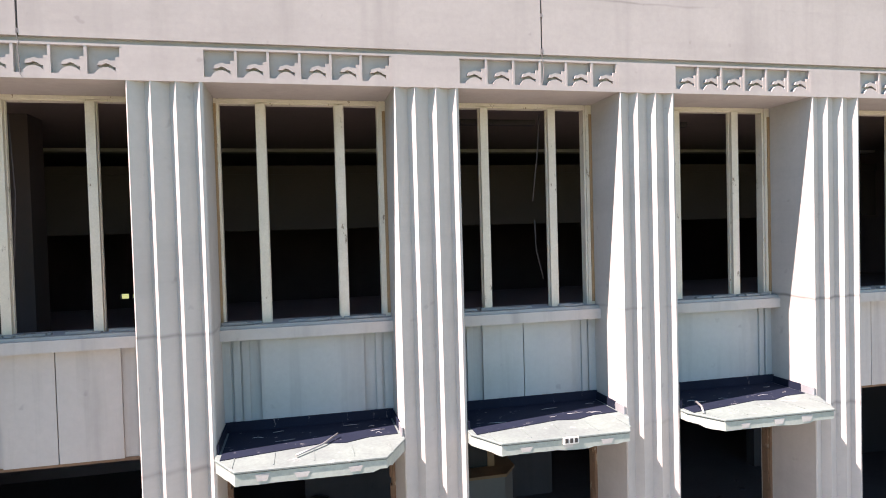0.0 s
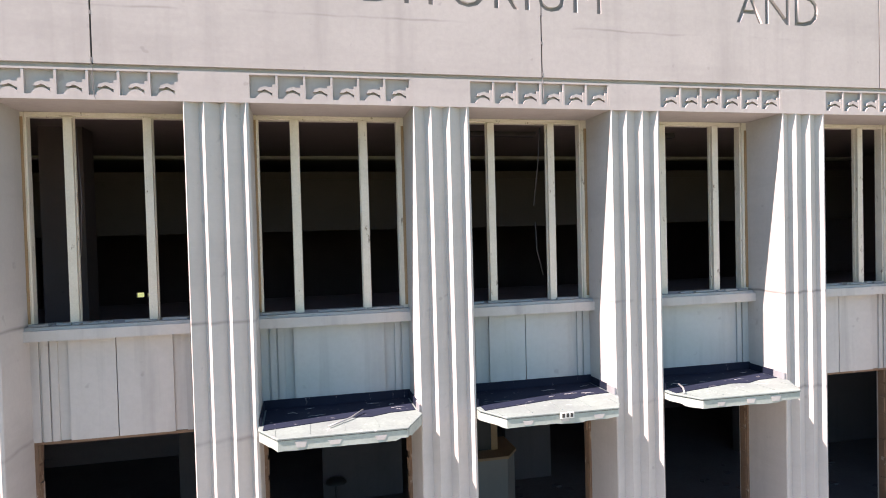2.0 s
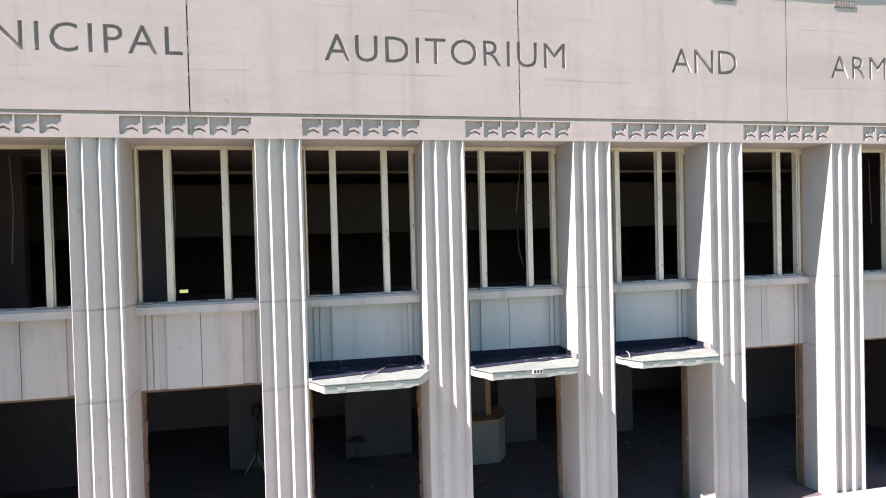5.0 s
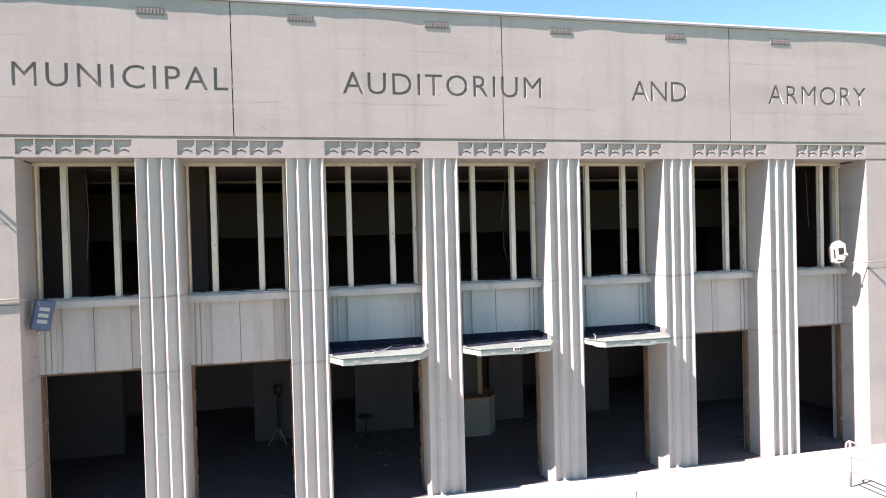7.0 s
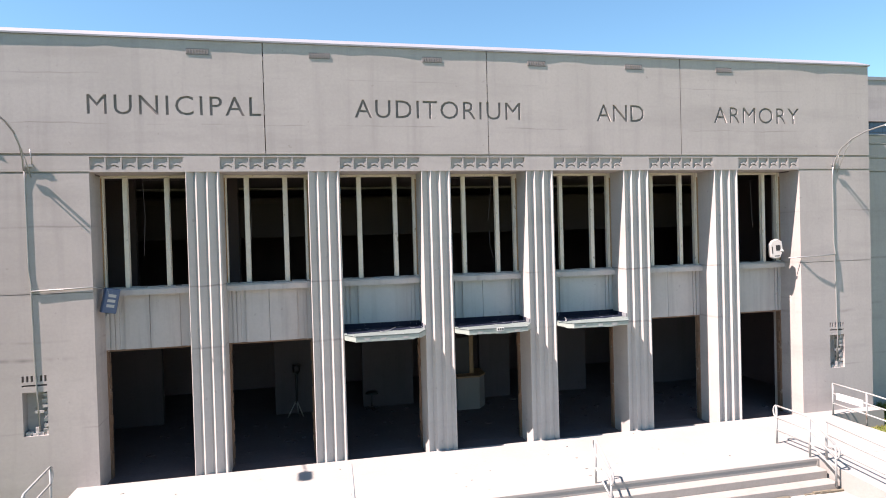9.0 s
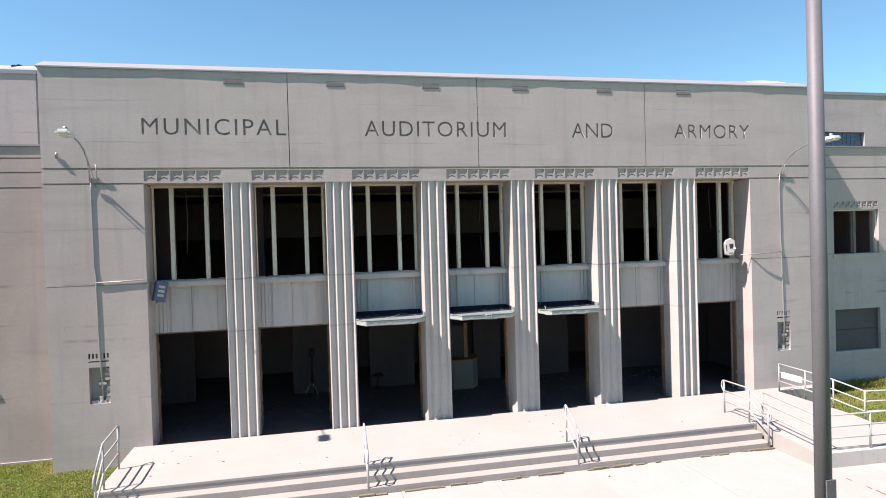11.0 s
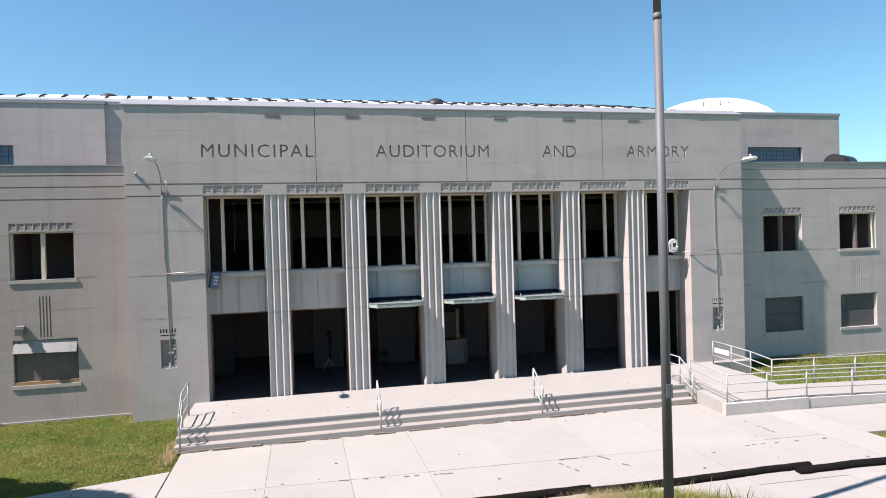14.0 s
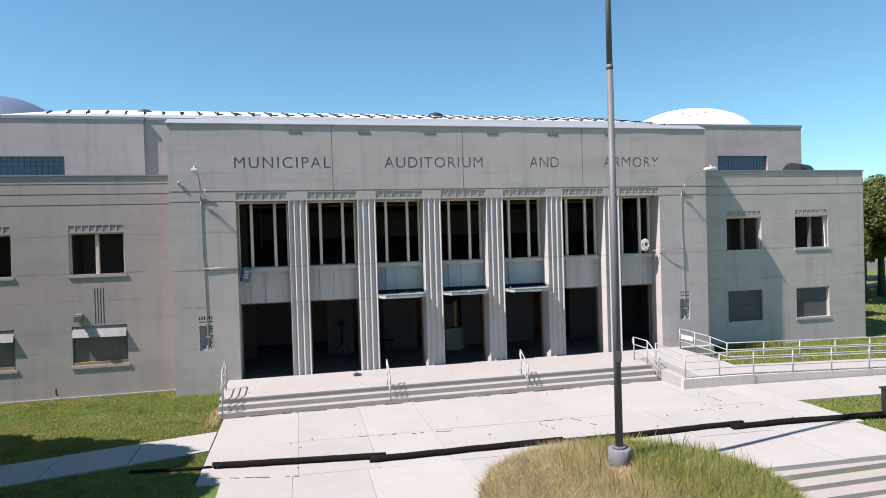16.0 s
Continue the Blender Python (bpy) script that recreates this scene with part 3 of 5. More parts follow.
# ---- portico: windows, spandrels, sills, lower openings ----
def upper_window(cx, spot):
    """Three-light opening with flaking cream frames and no glass left."""
    r = root("window", "tall three-light window with flaking cream frame, glass gone", "window", "portico windows", "structure", (cx, 0.80, 4.31))
    H = 6.927 - 4.31
    pieces = (("jamb_left", -HALF, -HALF + 0.055, 0, H), ("jamb_right", HALF - 0.10, HALF, 0, H), ("head", -HALF + 0.055, HALF - 0.10, H - 0.055, H))
    for nm, a, b, c, d in pieces:
        bm = bmesh.new()
        box(bm, a, b, 0, 0.12, c, d)
        box(bm, a + (0.02 if nm == "jamb_right" else 0), b - (0.02 if nm == "jamb_left" else 0), -0.03, 0, c + (0.02 if nm == "head" else 0), d)
        part(nm.split("_")[0], bm, FRAME, r)
    for x, tilt in ((-0.475, 0.0), (0.435, 0.4)):
        bm = bmesh.new()
        box(bm, x - 0.05, x + 0.05, -0.03, 0.09, 0.0, H - 0.055)
        box(bm, x - 0.06, x + 0.06, 0.03, 0.07, 0.0, H - 0.055)
        part("mullion", bm, FRAME, r, "", pose(0, 0, 0, 0, 0, 0))
    bm = bmesh.new()
    box(bm, HALF - 0.04, HALF - 0.004, -0.045, -0.028, 0.04, H - 0.12)
    part("stop_bead", bm, WOOD, r, "bare brown wood strip where paint has gone")
    bm = bmesh.new()
    box(bm, -HALF + 0.002, -HALF + 0.030, -0.045, -0.028, 0.03, H - 0.06)
    part("stop_bead", bm, WOOD, r, "bare brown wood strip where paint has gone")
    bm = bmesh.new()
    random.seed(int(cx * 100))
    for k in range(14):
        x = random.uniform(-HALF + .1, HALF - .1)
        w, dd = random.uniform(0.03, 0.14), random.uniform(0.015, 0.03)
        box(bm, x - w, x + w, -0.08 + random.uniform(-.04, .04), -0.08 + random.uniform(0.05, .1), 0.0, dd)
    part("sill_debris", bm, BOARD_PALE, r, "flaked paint and plaster on the sill")
    return r


def spandrel(cx, lo, blue, seam):
    r = root("spandrel", ("skylight-tinted" if blue else "pale") + " concrete panel with vertical joints under a window", "wall panel", "portico spandrels", "structure", (cx, 0.78, lo))
    # panels above the canopies get the skylight tint in their colour
    M = SPANDREL_SKYLIT if blue else SPANDREL
    H = 4.14 - lo
    bm = bmesh.new()
    box(bm, -HALF, HALF, 0.03, 0.4, 0, H)
    part("backing", bm, M, r)
    for a, b in ((-HALF + 0.12, -HALF + 0.20), (-HALF + 0.22, -HALF + 0.30), (HALF - 0.20, HALF - 0.13), (-HALF, -HALF + 0.09), (HALF - 0.1, HALF)):
        bm = bmesh.new()
        box(bm, a, b, 0.0, 0.03, 0, H)
        part("strip", bm, M, r)
    cuts = [-HALF + 0.42, -0.02, HALF - 0.34] if seam else [-HALF + 0.42, HALF - 0.34]
    for a, b in zip(cuts, cuts[1:]):
        bm = bmesh.new()
        box(bm, a + 0.006, b - 0.006, -0.012, 0.03, 0.0, H)
        part("panel", bm, M, r)
    return r


def sill(cx):
    bm = bmesh.new()
    box(bm, -HALF, HALF, -0.02, 0.5, 0, 0.13)
    box(bm, -HALF, HALF, 0.03, 0.5, 0.13, 0.165)
    ob = part("window_sill", bm, SPANDREL, None, "", (cx, 0.62, 4.14))
    tagged(ob, "projecting concrete sill with peeling paint", "window sill", "portico sills", "structure")


def door_frame(cx, lo_h):
    r = root("door_frame", "rusty broken steel frame left in an open doorway", "door frame", "doorways of the portico", "structure", (cx, 0.80, 0))
    for sg in (-1, 1):
        bm = bmesh.new()
        random.seed(int(cx * 37 + sg))
        xa = sg * HALF
        box(bm, *sorted((xa, xa - sg * 0.035)), 0.0, 0.16, -0.15, lo_h)
        part("jamb", bm, RUST, r)
        bm = bmesh.new()
        z = 0.05
        while z < lo_h - 0.25:
            h = random.uniform(0.12, 0.4)
            x = xa - sg * 0.035
            box(bm, *sorted((x, x - sg * random.uniform(0.006, 0.028))), 0.03, 0.12, z, min(z + h, lo_h - .02))
            z += h + random.uniform(0.02, 0.12)
        part("torn_edge", bm, RUST, r, "torn rusty metal edge")
    bm = bmesh.new()
    box(bm, -HALF + .035, HALF - .035, 0.0, 0.14, lo_h - 0.04, lo_h)
    part("head", bm, RUST, r)


for i, b in enumerate(BAYS, 1):
    can = i in (3, 4, 5)
    upper_window(b, i)
    spandrel(b, 2.87, can, i in (2, 4, 6, 1))
    sill(b)
    door_frame(b, 2.87)

# lobby and upper hall behind the openings; part of their darkness is in the colours
solid("floor_lobby", [(-11.2, 11.2, 0.9, 9.3, -0.27, -0.146)], LOBBY_FLOOR, "dusty lobby floor with debris, its shade in the colour", "floor")
# sunk so the terrace lip hides the sunlit wedge; dark colour as shade
solid("floor_threshold", [(-JAMB, JAMB, 0.0, 0.9, -0.27, -0.148)], LOBBY_FLOOR, "dusty threshold between the pillars, sunk and coloured dark as shade", "floor")
solid("ceiling_lobby", [(-11.2, 11.2, 1.02, 9.3, 3.3, 3.45)], CEILING, "stained lobby ceiling coloured dark as unlit", "ceiling")
solid("floor_upper", [(-11.2, 11.2, 1.02, 6.3, 3.9, 4.02)], LOBBY_DARK, "upper hall floor coloured dark as unlit", "floor")
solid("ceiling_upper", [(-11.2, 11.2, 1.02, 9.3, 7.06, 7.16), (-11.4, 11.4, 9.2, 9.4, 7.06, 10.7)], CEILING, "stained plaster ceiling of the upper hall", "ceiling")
solid("wall_hall_far", wall_boxes(-13.4, 13.4, -0.6, 10.7, 20.0, 0.2, [(-9.74, -9.44, 3.04, 3.24), (-9.32, -8.92, 3.04, 3.20)]) + [(-13.4, -13.2, 9.4, 20.0, -0.6, 10.7), (13.2, 13.4, 9.4, 20.0, -0.6, 10.7), (-13.4, 13.4, 9.4, 20.2, -0.7, -0.6)], LOBBY_DARK, "far wall of the hall coloured dark as unlit, with two small daylit gaps", "wall")
# added white sunlit surface, there only to make the far gaps show bright
solid("rear_yard", [(-60, 20, 40, 140, -0.7, -0.5)], ROOF, "white surface added behind the hall to brighten its gaps", "pavement")
solid("wall_lobby_back", [(-11.2, 11.2, 9.2, 9.4, -0.2, 3.4), (-11.4, -11.2, 1.1, 9.4, -0.2, 7.1), (11.2, 11.4, 1.1, 9.4, -0.2, 7.1), (-13.4, -11.2, 9.2, 9.4, 0, 10.7), (11.2, 13.4, 9.2, 9.4, 0, 10.7)], LOBBY_DARK, "back wall of the lobby coloured dark as unlit", "wall")
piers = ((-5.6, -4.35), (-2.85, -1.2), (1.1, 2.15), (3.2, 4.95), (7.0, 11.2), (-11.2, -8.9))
inner = root("wall_lobby_inner", "plaster wall, its shade in the grey, with dark doorways", "wall", "", "structure")
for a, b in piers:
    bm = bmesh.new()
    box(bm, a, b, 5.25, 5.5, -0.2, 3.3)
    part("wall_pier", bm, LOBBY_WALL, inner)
solid("wall_hall_inner", [(-11.2, 11.2, 6.0, 6.2, 5.45, 6.55), (-11.2, -9.0, 3.2, 3.4, 4.0, 7.06), (-6.9, -6.3, 2.6, 3.1, 4.0, 7.06)], HALL_BEAM, "beam across the upper hall coloured dark as unlit", "wall")
solid("trim_cornice", [(-11.2, 11.2, 5.96, 6.2, 6.55, 6.66), (-11.2, 11.2, 5.98, 6.2, 6.66, 6.72)], HALL_BEAM, "cornice moulding under the ceiling, its dimness in the colour", "cornice")
for b in (BAYS[0], BAYS[3], BAYS[4]):
    bm = bmesh.new()
    box(bm, -0.7, 0.7, -0.06, 0.06, 0, 0.05)
    box(bm, -0.72, 0.72, -0.02, 0.02, 0.05, 0.09)
    tagged(part("ceiling_light", bm, LOBBY_WALL, None, "", (b + 0.2, 2.6, 6.97)), "dead fluorescent batten on the ceiling", "light", "hall battens")


def hanging_wire(pts, x, y, z):
    bm = bmesh.new()
    tube(bm, pts, 0.008, 6)
    tagged(part("hanging_wire", bm, LOBBY_WALL, None, "", (x, y, z)), "loose wire hanging inside a broken window", "wire", "loose wires")


hanging_wire([(0, 0, 0), (-0.03, 0.02, -0.5), (-0.10, 0.05, -1.15)], BAYS[3] + 0.36, 1.0, 6.85)
hanging_wire([(0, 0, 0), (0.02, 0.02, -0.4), (0.12, 0.03, -0.8)], BAYS[3] + 0.30, 1.1, 5.45)
hanging_wire([(0, 0, 0), (0.03, 0.0, -0.8), (-0.02, 0.0, -1.7)], BAYS[0] - 0.1, 0.85, 6.75)
hanging_wire([(0, 0, 0), (0.03, 0.02, -0.9), (0.0, 0.0, -1.6)], BAYS[1] - 0.42, 0.9, 6.75)
hanging_wire([(0, 0, 0), (0.02, 0.0, -0.6), (0.06, 0.0, -1.4)], BAYS[6] + 0.1, 0.9, 6.75)


# ---- canopies ----
def canopy(cx, number):
    r = root("canopy", "pale green weathered copper canopy over a doorway" + (", with a number plate" if number else ""), "canopy", "doorway canopies", "", (cx, 0, 2.90))
    plan = [(-0.985, 0.77), (-0.985, -0.004), (-1.0, -0.01), (-1.0, -0.13), (-0.77, -0.55), (0.73, -0.57), (0.995, -0.06), (0.995, -0.01), (0.985, -0.004), (0.985, 0.77)]
    random.seed(int(cx * 10) + 40)

    def shrink(k, d):
        return [(x * k, y + d if y < 0 else y) for x, y in plan]
    # fascia with a ragged lower edge
    bm = bmesh.new()
    run = plan[2:4]
    for (xa, ya), (xb, yb) in zip(plan[3:6], plan[4:7]):
        n = max(3, int(math.hypot(xb - xa, yb - ya) / 0.07))
        run += [(xa + (xb - xa) * k / n, ya + (yb - ya) * k / n) for k in range(1, n + 1)]
    run += plan[7:8]
    drop = 0.0
    rows = []
    for x, y in run:
        if random.random() < 0.22:
            drop = random.choice((0.0, 0.004, 0.012, 0.028))
        rows.append((x * 0.99, y + 0.012, drop + random.uniform(-0.003, 0.003)))
    front = [[bm.verts.new(q) for q in ((x, y, d), (x, y, 0.118), (x * 0.96, y + 0.06, 0.118), (x * 0.96, y + 0.06, d + 0.012))] for x, y, d in rows]
    for a, b in zip(front, front[1:]):
        for k in range(4):
            bm.faces.new((a[k], b[k], b[(k + 1) % 4], a[(k + 1) % 4]))
    bm.faces.new(front[0])
    bm.faces.new(front[-1][::-1])
    part("fascia", bm, VERD_PALE, r, "whitish green peeling fascia with a ragged edge")
    bm = bmesh.new()
    prism(bm, shrink(0.955, 0.05), 0.05, 0.122)
    part("soffit", bm, GREYBOX, r)
    bm = bmesh.new()
    prism(bm, shrink(0.984, 0.016), 0.118, 0.126)
    part("seam", bm, DARKBAR, r, "dark open joint under the deck edge")
    bm = bmesh.new()
    prism(bm, plan, 0.126, 0.150)
    bevelled(bm, 0.006)
    part("deck", bm, COPPER, r, "blotched whitish sheet-copper deck")
    for k in range(3):                               # bare primer patches where paint has fallen
        bm = bmesh.new()
        x = -0.45 + 0.42 * k + random.uniform(-0.1, 0.1)
        yf = -0.538 - 0.02 * (x + 0.77) / 1.5 - 0.005
        w, h = random.uniform(0.05, 0.09), random.uniform(0.05, 0.08)
        q = [(x - w * 0.7, 0.03), (x + w * 0.6, 0.03), (x + w, 0.03 + h), (x - w, 0.03 + h * 0.95)]
        f = [bm.verts.new((u, yf, v)) for u, v in q]
        b = [bm.verts.new((u, yf + 0.012, v)) for u, v in q]
        bm.faces.new(f)
        for j in range(4):
            bm.faces.new((f[j], b[j], b[(j + 1) % 4], f[(j + 1) % 4]))
        part("primer_patch", bm, GREYBOX, r, "grey patch where paint has fallen")
    random.seed(int(cx * 10) + 5)
    # tar at the back, widened in black to the outline of the cast shadow
    bm = bmesh.new()
    prism(bm, [(-0.94, 0.75), (-0.94, -0.20), (-0.4, -0.08), (0.1, 0.03), (0.35, -0.02), (0.6, 0.09), (0.94, 0.12), (0.94, 0.75)], 0.150, 0.158)
    part("tar_patch", bm, TAR, r, "black tar sheet at the back of the deck, drawn out to the shadow's edge")
    bm = bmesh.new()
    box(bm, -0.98, 0.98, 0.735, 0.76, 0.152, 0.27)
    box(bm, -0.984, -0.965, 0.0, 0.735, 0.152, 0.25)
    box(bm, 0.965, 0.984, 0.22, 0.735, 0.152, 0.25)
    part("flashing", bm, TAR, r, "black upstand flashing")
    bm = bmesh.new()
    box(bm, 0.965, 0.984, -0.002, 0.22, 0.152, 0.25)
    part("side_flashing", bm, COPING, r, "bare metal flashing against the pillar")
    for k in range(7):                               # white scrapes on the tar
        bm = bmesh.new()
        x, y = random.uniform(-0.8, 0.8), random.uniform(0.15, 0.6)
        n = random.uniform(0.03, 0.12)
        tube(bm, [(x - n, y, 0.158), (x, y + random.uniform(-.02, .02), 0.161), (x + n, y + random.uniform(-.04, .04), 0.158)], 0.0035, 5)
        part("flaked_strip", bm, BOARD_PALE, r)
    for k in range(5):
        bm = bmesh.new()
        x = -0.8 + 0.4 * k
        box(bm, x - 0.006, x + 0.006, -0.46, -0.1, 0.149, 0.156)
        part("standing_seam", bm, COPPER, r)
    if number:
        bm = bmesh.new()
        box(bm, -0.075, 0.105, -0.578, -0.545, 0.075, 0.150)
        plate = part("number_plate", bm, PLASTIC, r, "small white plate with three dark bars")
        for k in range(3):
            bm = bmesh.new()
            box(bm, -0.055 + 0.055 * k, -0.02 + 0.055 * k, -0.582, -0.578, 0.088, 0.137)
            part("bar", bm, DARKBAR, plate)
    return r


for i in (3, 4, 5):
    canopy(BAYS[i - 1], i == 4)
bm = bmesh.new()
tube(bm, [(-0.28, -0.33, 0.02), (0.0, -0.06, 0.025), (0.17, 0.16, 0.05)], 0.011, 6)
tagged(part("metal_rod", bm, STEEL, None, "", (BAYS[2] + 0.1, 0, 3.055)), "loose grey rod lying on a canopy", "rod")
bm = bmesh.new()
tube(bm, [(0, 0, 0), (0.05, 0.12, 0.05), (0.09, 0.28, 0.06)], 0.014, 6)
tagged(part("bent_pipe", bm, STEEL, None, "", (BAYS[4] - 0.86, -0.28, 3.06)), "short bent pipe on a canopy edge", "pipe")


# ---- terrace, steps, ramp ----
T_L, T_R, T_F = -9.62, 6.68, -3.08
solid("terrace", [(T_L, T_R, T_F, 0.0, -0.6, 0.0), (T_R, 9.75, -3.1, 0.0, -0.6, -0.002), (9.75, END, -0.35, 0.0, -0.6, -0.004)], TERRACE, "sunlit pale concrete terrace before the portico", "terrace", "structure")
steps = root("steps", "three worn concrete steps along the terrace", "steps", "", "structure")
for k in range(3):
    y0 = T_F - 0.30 * k
    bm = bmesh.new()
    box(bm, T_L - 0.0, T_R, y0 - 0.30 if k < 2 else y0 - 0.02, y0, -0.62, -0.167 * (k + 1)) if k < 2 else None
    if k < 2:
        bevelled(bm, 0.012)
        part("step", bm, STEP, steps)
    else:
        bm.free()
bm = bmesh.new()
box(bm, T_L - 0.02, T_R, T_F - 0.012, T_F - 0.004, -0.05, -0.002)
part("nosing", bm, TERRACE, steps)
bm = bmesh.new()
random.seed(11)
for k in range(70):
    x = random.uniform(T_L, T_R)
    w = random.uniform(0.03, 0.25)
    box(bm, x - w, x + w, T_F - 0.64 - random.uniform(0.0, 0.05), T_F - 0.60, -0.5, -0.5 + random.uniform(0.01, 0.05))
tagged(part("dirt_and_weeds", bm, DIRT), "dirt and weeds along the foot of the steps", "weeds", "", "stuff")

ramp_thing = root("ramp", "concrete wheelchair ramp turning along the lawn", "ramp", "", "structure")


def wedge(bm, quad, zs, zb):
    lo = [bm.verts.new((x, y, zb)) for x, y in quad]
    hi = [bm.verts.new((x, y, z)) for (x, y), z in zip(quad, zs)]
    bm.faces.new(lo[::-1])
    bm.faces.new(hi)
    for i in range(4):
        j = (i + 1) % 4
        bm.faces.new((lo[i], lo[j], hi[j], hi[i]))


bm = bmesh.new()
wedge(bm, [(T_R + 0.06, -5.1), (9.75, -5.22), (9.75, -3.1), (T_R + 0.06, -3.1)], (-0.15, -0.15, -0.004, -0.004), -0.6)
part("landing", bm, TERRACE, ramp_thing)
bm = bmesh.new()
wedge(bm, [(9.75, -5.22), (24.0, -6.3), (24.0, -4.6), (9.75, -3.6)], (-0.152, -0.42, -0.42, -0.152), -0.65)
part("slope", bm, TERRACE, ramp_thing)
bm = bmesh.new()
wedge(bm, [(T_R, -5.26), (9.6, -5.38), (9.6, -5.22), (T_R, -5.1)], (-0.145, -0.145, -0.145, -0.145), -0.6)
wedge(bm, [(9.62, -5.35), (24.0, -6.44), (24.0, -6.3), (9.62, -5.2)], (-0.17, -0.42, -0.42, -0.17), -0.6)
part("kerb_wall", bm, KERB, ramp_thing, "stained concrete kerb wall")


def railing(name, posts, rails, label, loop=False, r=0.024):
    """posts: (x, y, z foot, z head); rails: fractions of the height at which pipes run from post to post."""
    th = root(name, label, "railing", "pipe railings", "", posts[0][:3])
    o = Vector(posts[0][:3])
    for x, y, a, b in posts:
        bm = bmesh.new()
        tube(bm, [Vector((x, y, a)) - o, Vector((x, y, b)) - o], r, 8)
        part("post", bm, RAIL, th)
    for f in rails:
        pts = [Vector((x, y, a + (b - a) * f)) - o for x, y, a, b in posts]
        bm = bmesh.new()
        tube(bm, pts, r * 0.9, 8)
        part("rail", bm, RAIL, th)
    if loop:
        for end, other in ((0, 1), (-1, -2)):
            x, y, a, b = posts[end]
            d = (Vector((x, y, 0)) - Vector((*posts[other][:2], 0))).normalized()
            c = Vector((x, y, 0)) - o
            zt, zm = b - 0.0, a + (b - a) * rails[-2]
            mid, rad = (zt + zm) / 2, (zt - zm) / 2
            bm = bmesh.new()
            tube(bm, [c + d * (rad * 0.7 * math.sin(t)) + Vector((0, 0, mid + rad * math.cos(t))) for t in (math.pi * k / 8 for k in range(9))], r * 0.9, 8)
            part("end_loop", bm, RAIL, th)
    return th


RL = (0.36, 0.68, 1.0)
railing("stair_railing", [(-9.54, -1.65, 0, 1.03), (-9.50, -2.95, 0, 1.0), (-9.46, -3.66, -0.45, 0.58)], RL, "grey pipe railing at the end of the steps", True)
railing("stair_railing", [(-3.84, -2.98, 0, 0.93), (-3.84, -3.66, -0.40, 0.52)], RL, "short grey pipe handrail on the steps", True)
railing("stair_railing", [(1.27, -2.98, 0, 0.93), (1.27, -3.66, -0.40, 0.52)], RL, "short grey pipe handrail on the steps", True)
railing("stair_railing", [(6.60, -1.95, 0, 0.93), (6.60, -2.98, 0, 0.93), (6.60, -3.70, -0.40, 0.5)], RL, "grey pipe railing between steps and ramp", True)
railing("ramp_railing", [(6.84, -3.2, -0.01, 0.86), (6.84, -5.12, -0.15, 0.72), (8.2, -5.22, -0.15, 0.72), (9.6, -5.30, -0.15, 0.72), *[(9.6 + 1.62 * k, -5.30 - 0.122 * k, -0.17 - 0.03 * k, 0.72 - 0.03 * k) for k in range(1, 9)]], RL, "long grey pipe railing on the ramp's outer kerb")
railing("ramp_railing", [(9.80, -0.36, 0, 0.88), (9.80, -1.45, -0.03, 0.86), (9.80, -2.5, -0.07, 0.82), (9.80, -3.55, -0.15, 0.72), *[(9.80 + 1.62 * k, -3.55 - 0.113 * k, -0.17 - 0.03 * k, 0.72 - 0.03 * k) for k in range(1, 9)]], RL, "long grey pipe railing along the lawn side of the ramp")
bm = bmesh.new()
box(bm, -0.02, 0.02, -0.42, 0.42, -0.09, 0.09)
tagged(part("small_sign", bm, PLASTIC, None, "", (9.76, -0.95, 0.56)), "small blank white sign on a railing", "sign")

# ---- ground, lawns, paving ----
def gz(x, y):
    """Height of the ground sheet."""
    d = min(max((-12.2 - y) / 2.2, 0), 1)
    near = -0.56 - 0.62 * d * d * (3 - 2 * d) if x > -40 else -1.18
    if y > -4.0 and (x < -9.6 or x > 10):
        near += 0.07 * min(1.0, (y + 4.0) / 3.0)
    return near


bm = bmesh.new()
gx = [-2500, -600, -120, -60, -34, *[-30 + 1.5 * k for k in range(41)], 34, 60, 120, 600, 2500]
gy = [-2500, -600, -120, -60, -30, -20, *[-16 + 0.8 * k for k in range(24)], 10, 30, 60, 120, 600, 3500]
gv = [[bm.verts.new((x, y, gz(x, y))) for y in gy] for x in gx]
for a, b in zip(gv, gv[1:]):
    for k in range(len(gy) - 1):
        bm.faces.new((a[k], b[k], b[k + 1], a[k + 1]))
tagged(part("ground", bm, SOIL), "patchy lawn and soil round the building", "ground", "", "structure")

# paving slabs, laid a little askew to the front
pavement = root("pavement", "cracked pale concrete paving before the steps", "pavement", "", "structure")
random.seed(4)
SK = math.tan(radians(-2.6))
row_y = (-3.62, -7.1, -9.8, -12.3)
col_x = (-9.42, -7.0, -5.0, -3.1, -0.9, 1.5, 3.9, 6.2, 8.0, 9.25)


def ski(x, y):
    return y if y > -3.8 else y + (x + 4) * SK * 0.9


for j, (ya, yb) in enumerate(zip(row_y, row_y[1:])):
    cols = col_x if j < 2 else (-8.85, -7.15, -5.3, -2.9, -0.9, 1.5, 3.9, 6.2, 8.0, 8.95)
    for xa, xb in zip(cols, cols[1:]):
        bm = bmesh.new()
        g = 0.004
        dz = random.uniform(-0.006, 0.005)
        q = [(xa + g, ski(xa, yb) + g), (xb - g, ski(xb, yb) + g), (xb - g, ski(xb, ya) - g), (xa + g, ski(xa, ya) - g)]
        wedge(bm, q, [-0.5 + dz + random.uniform(-0.003, 0.003) for _ in range(4)], -0.64)
        part("slab", bm, PAVING, pavement)
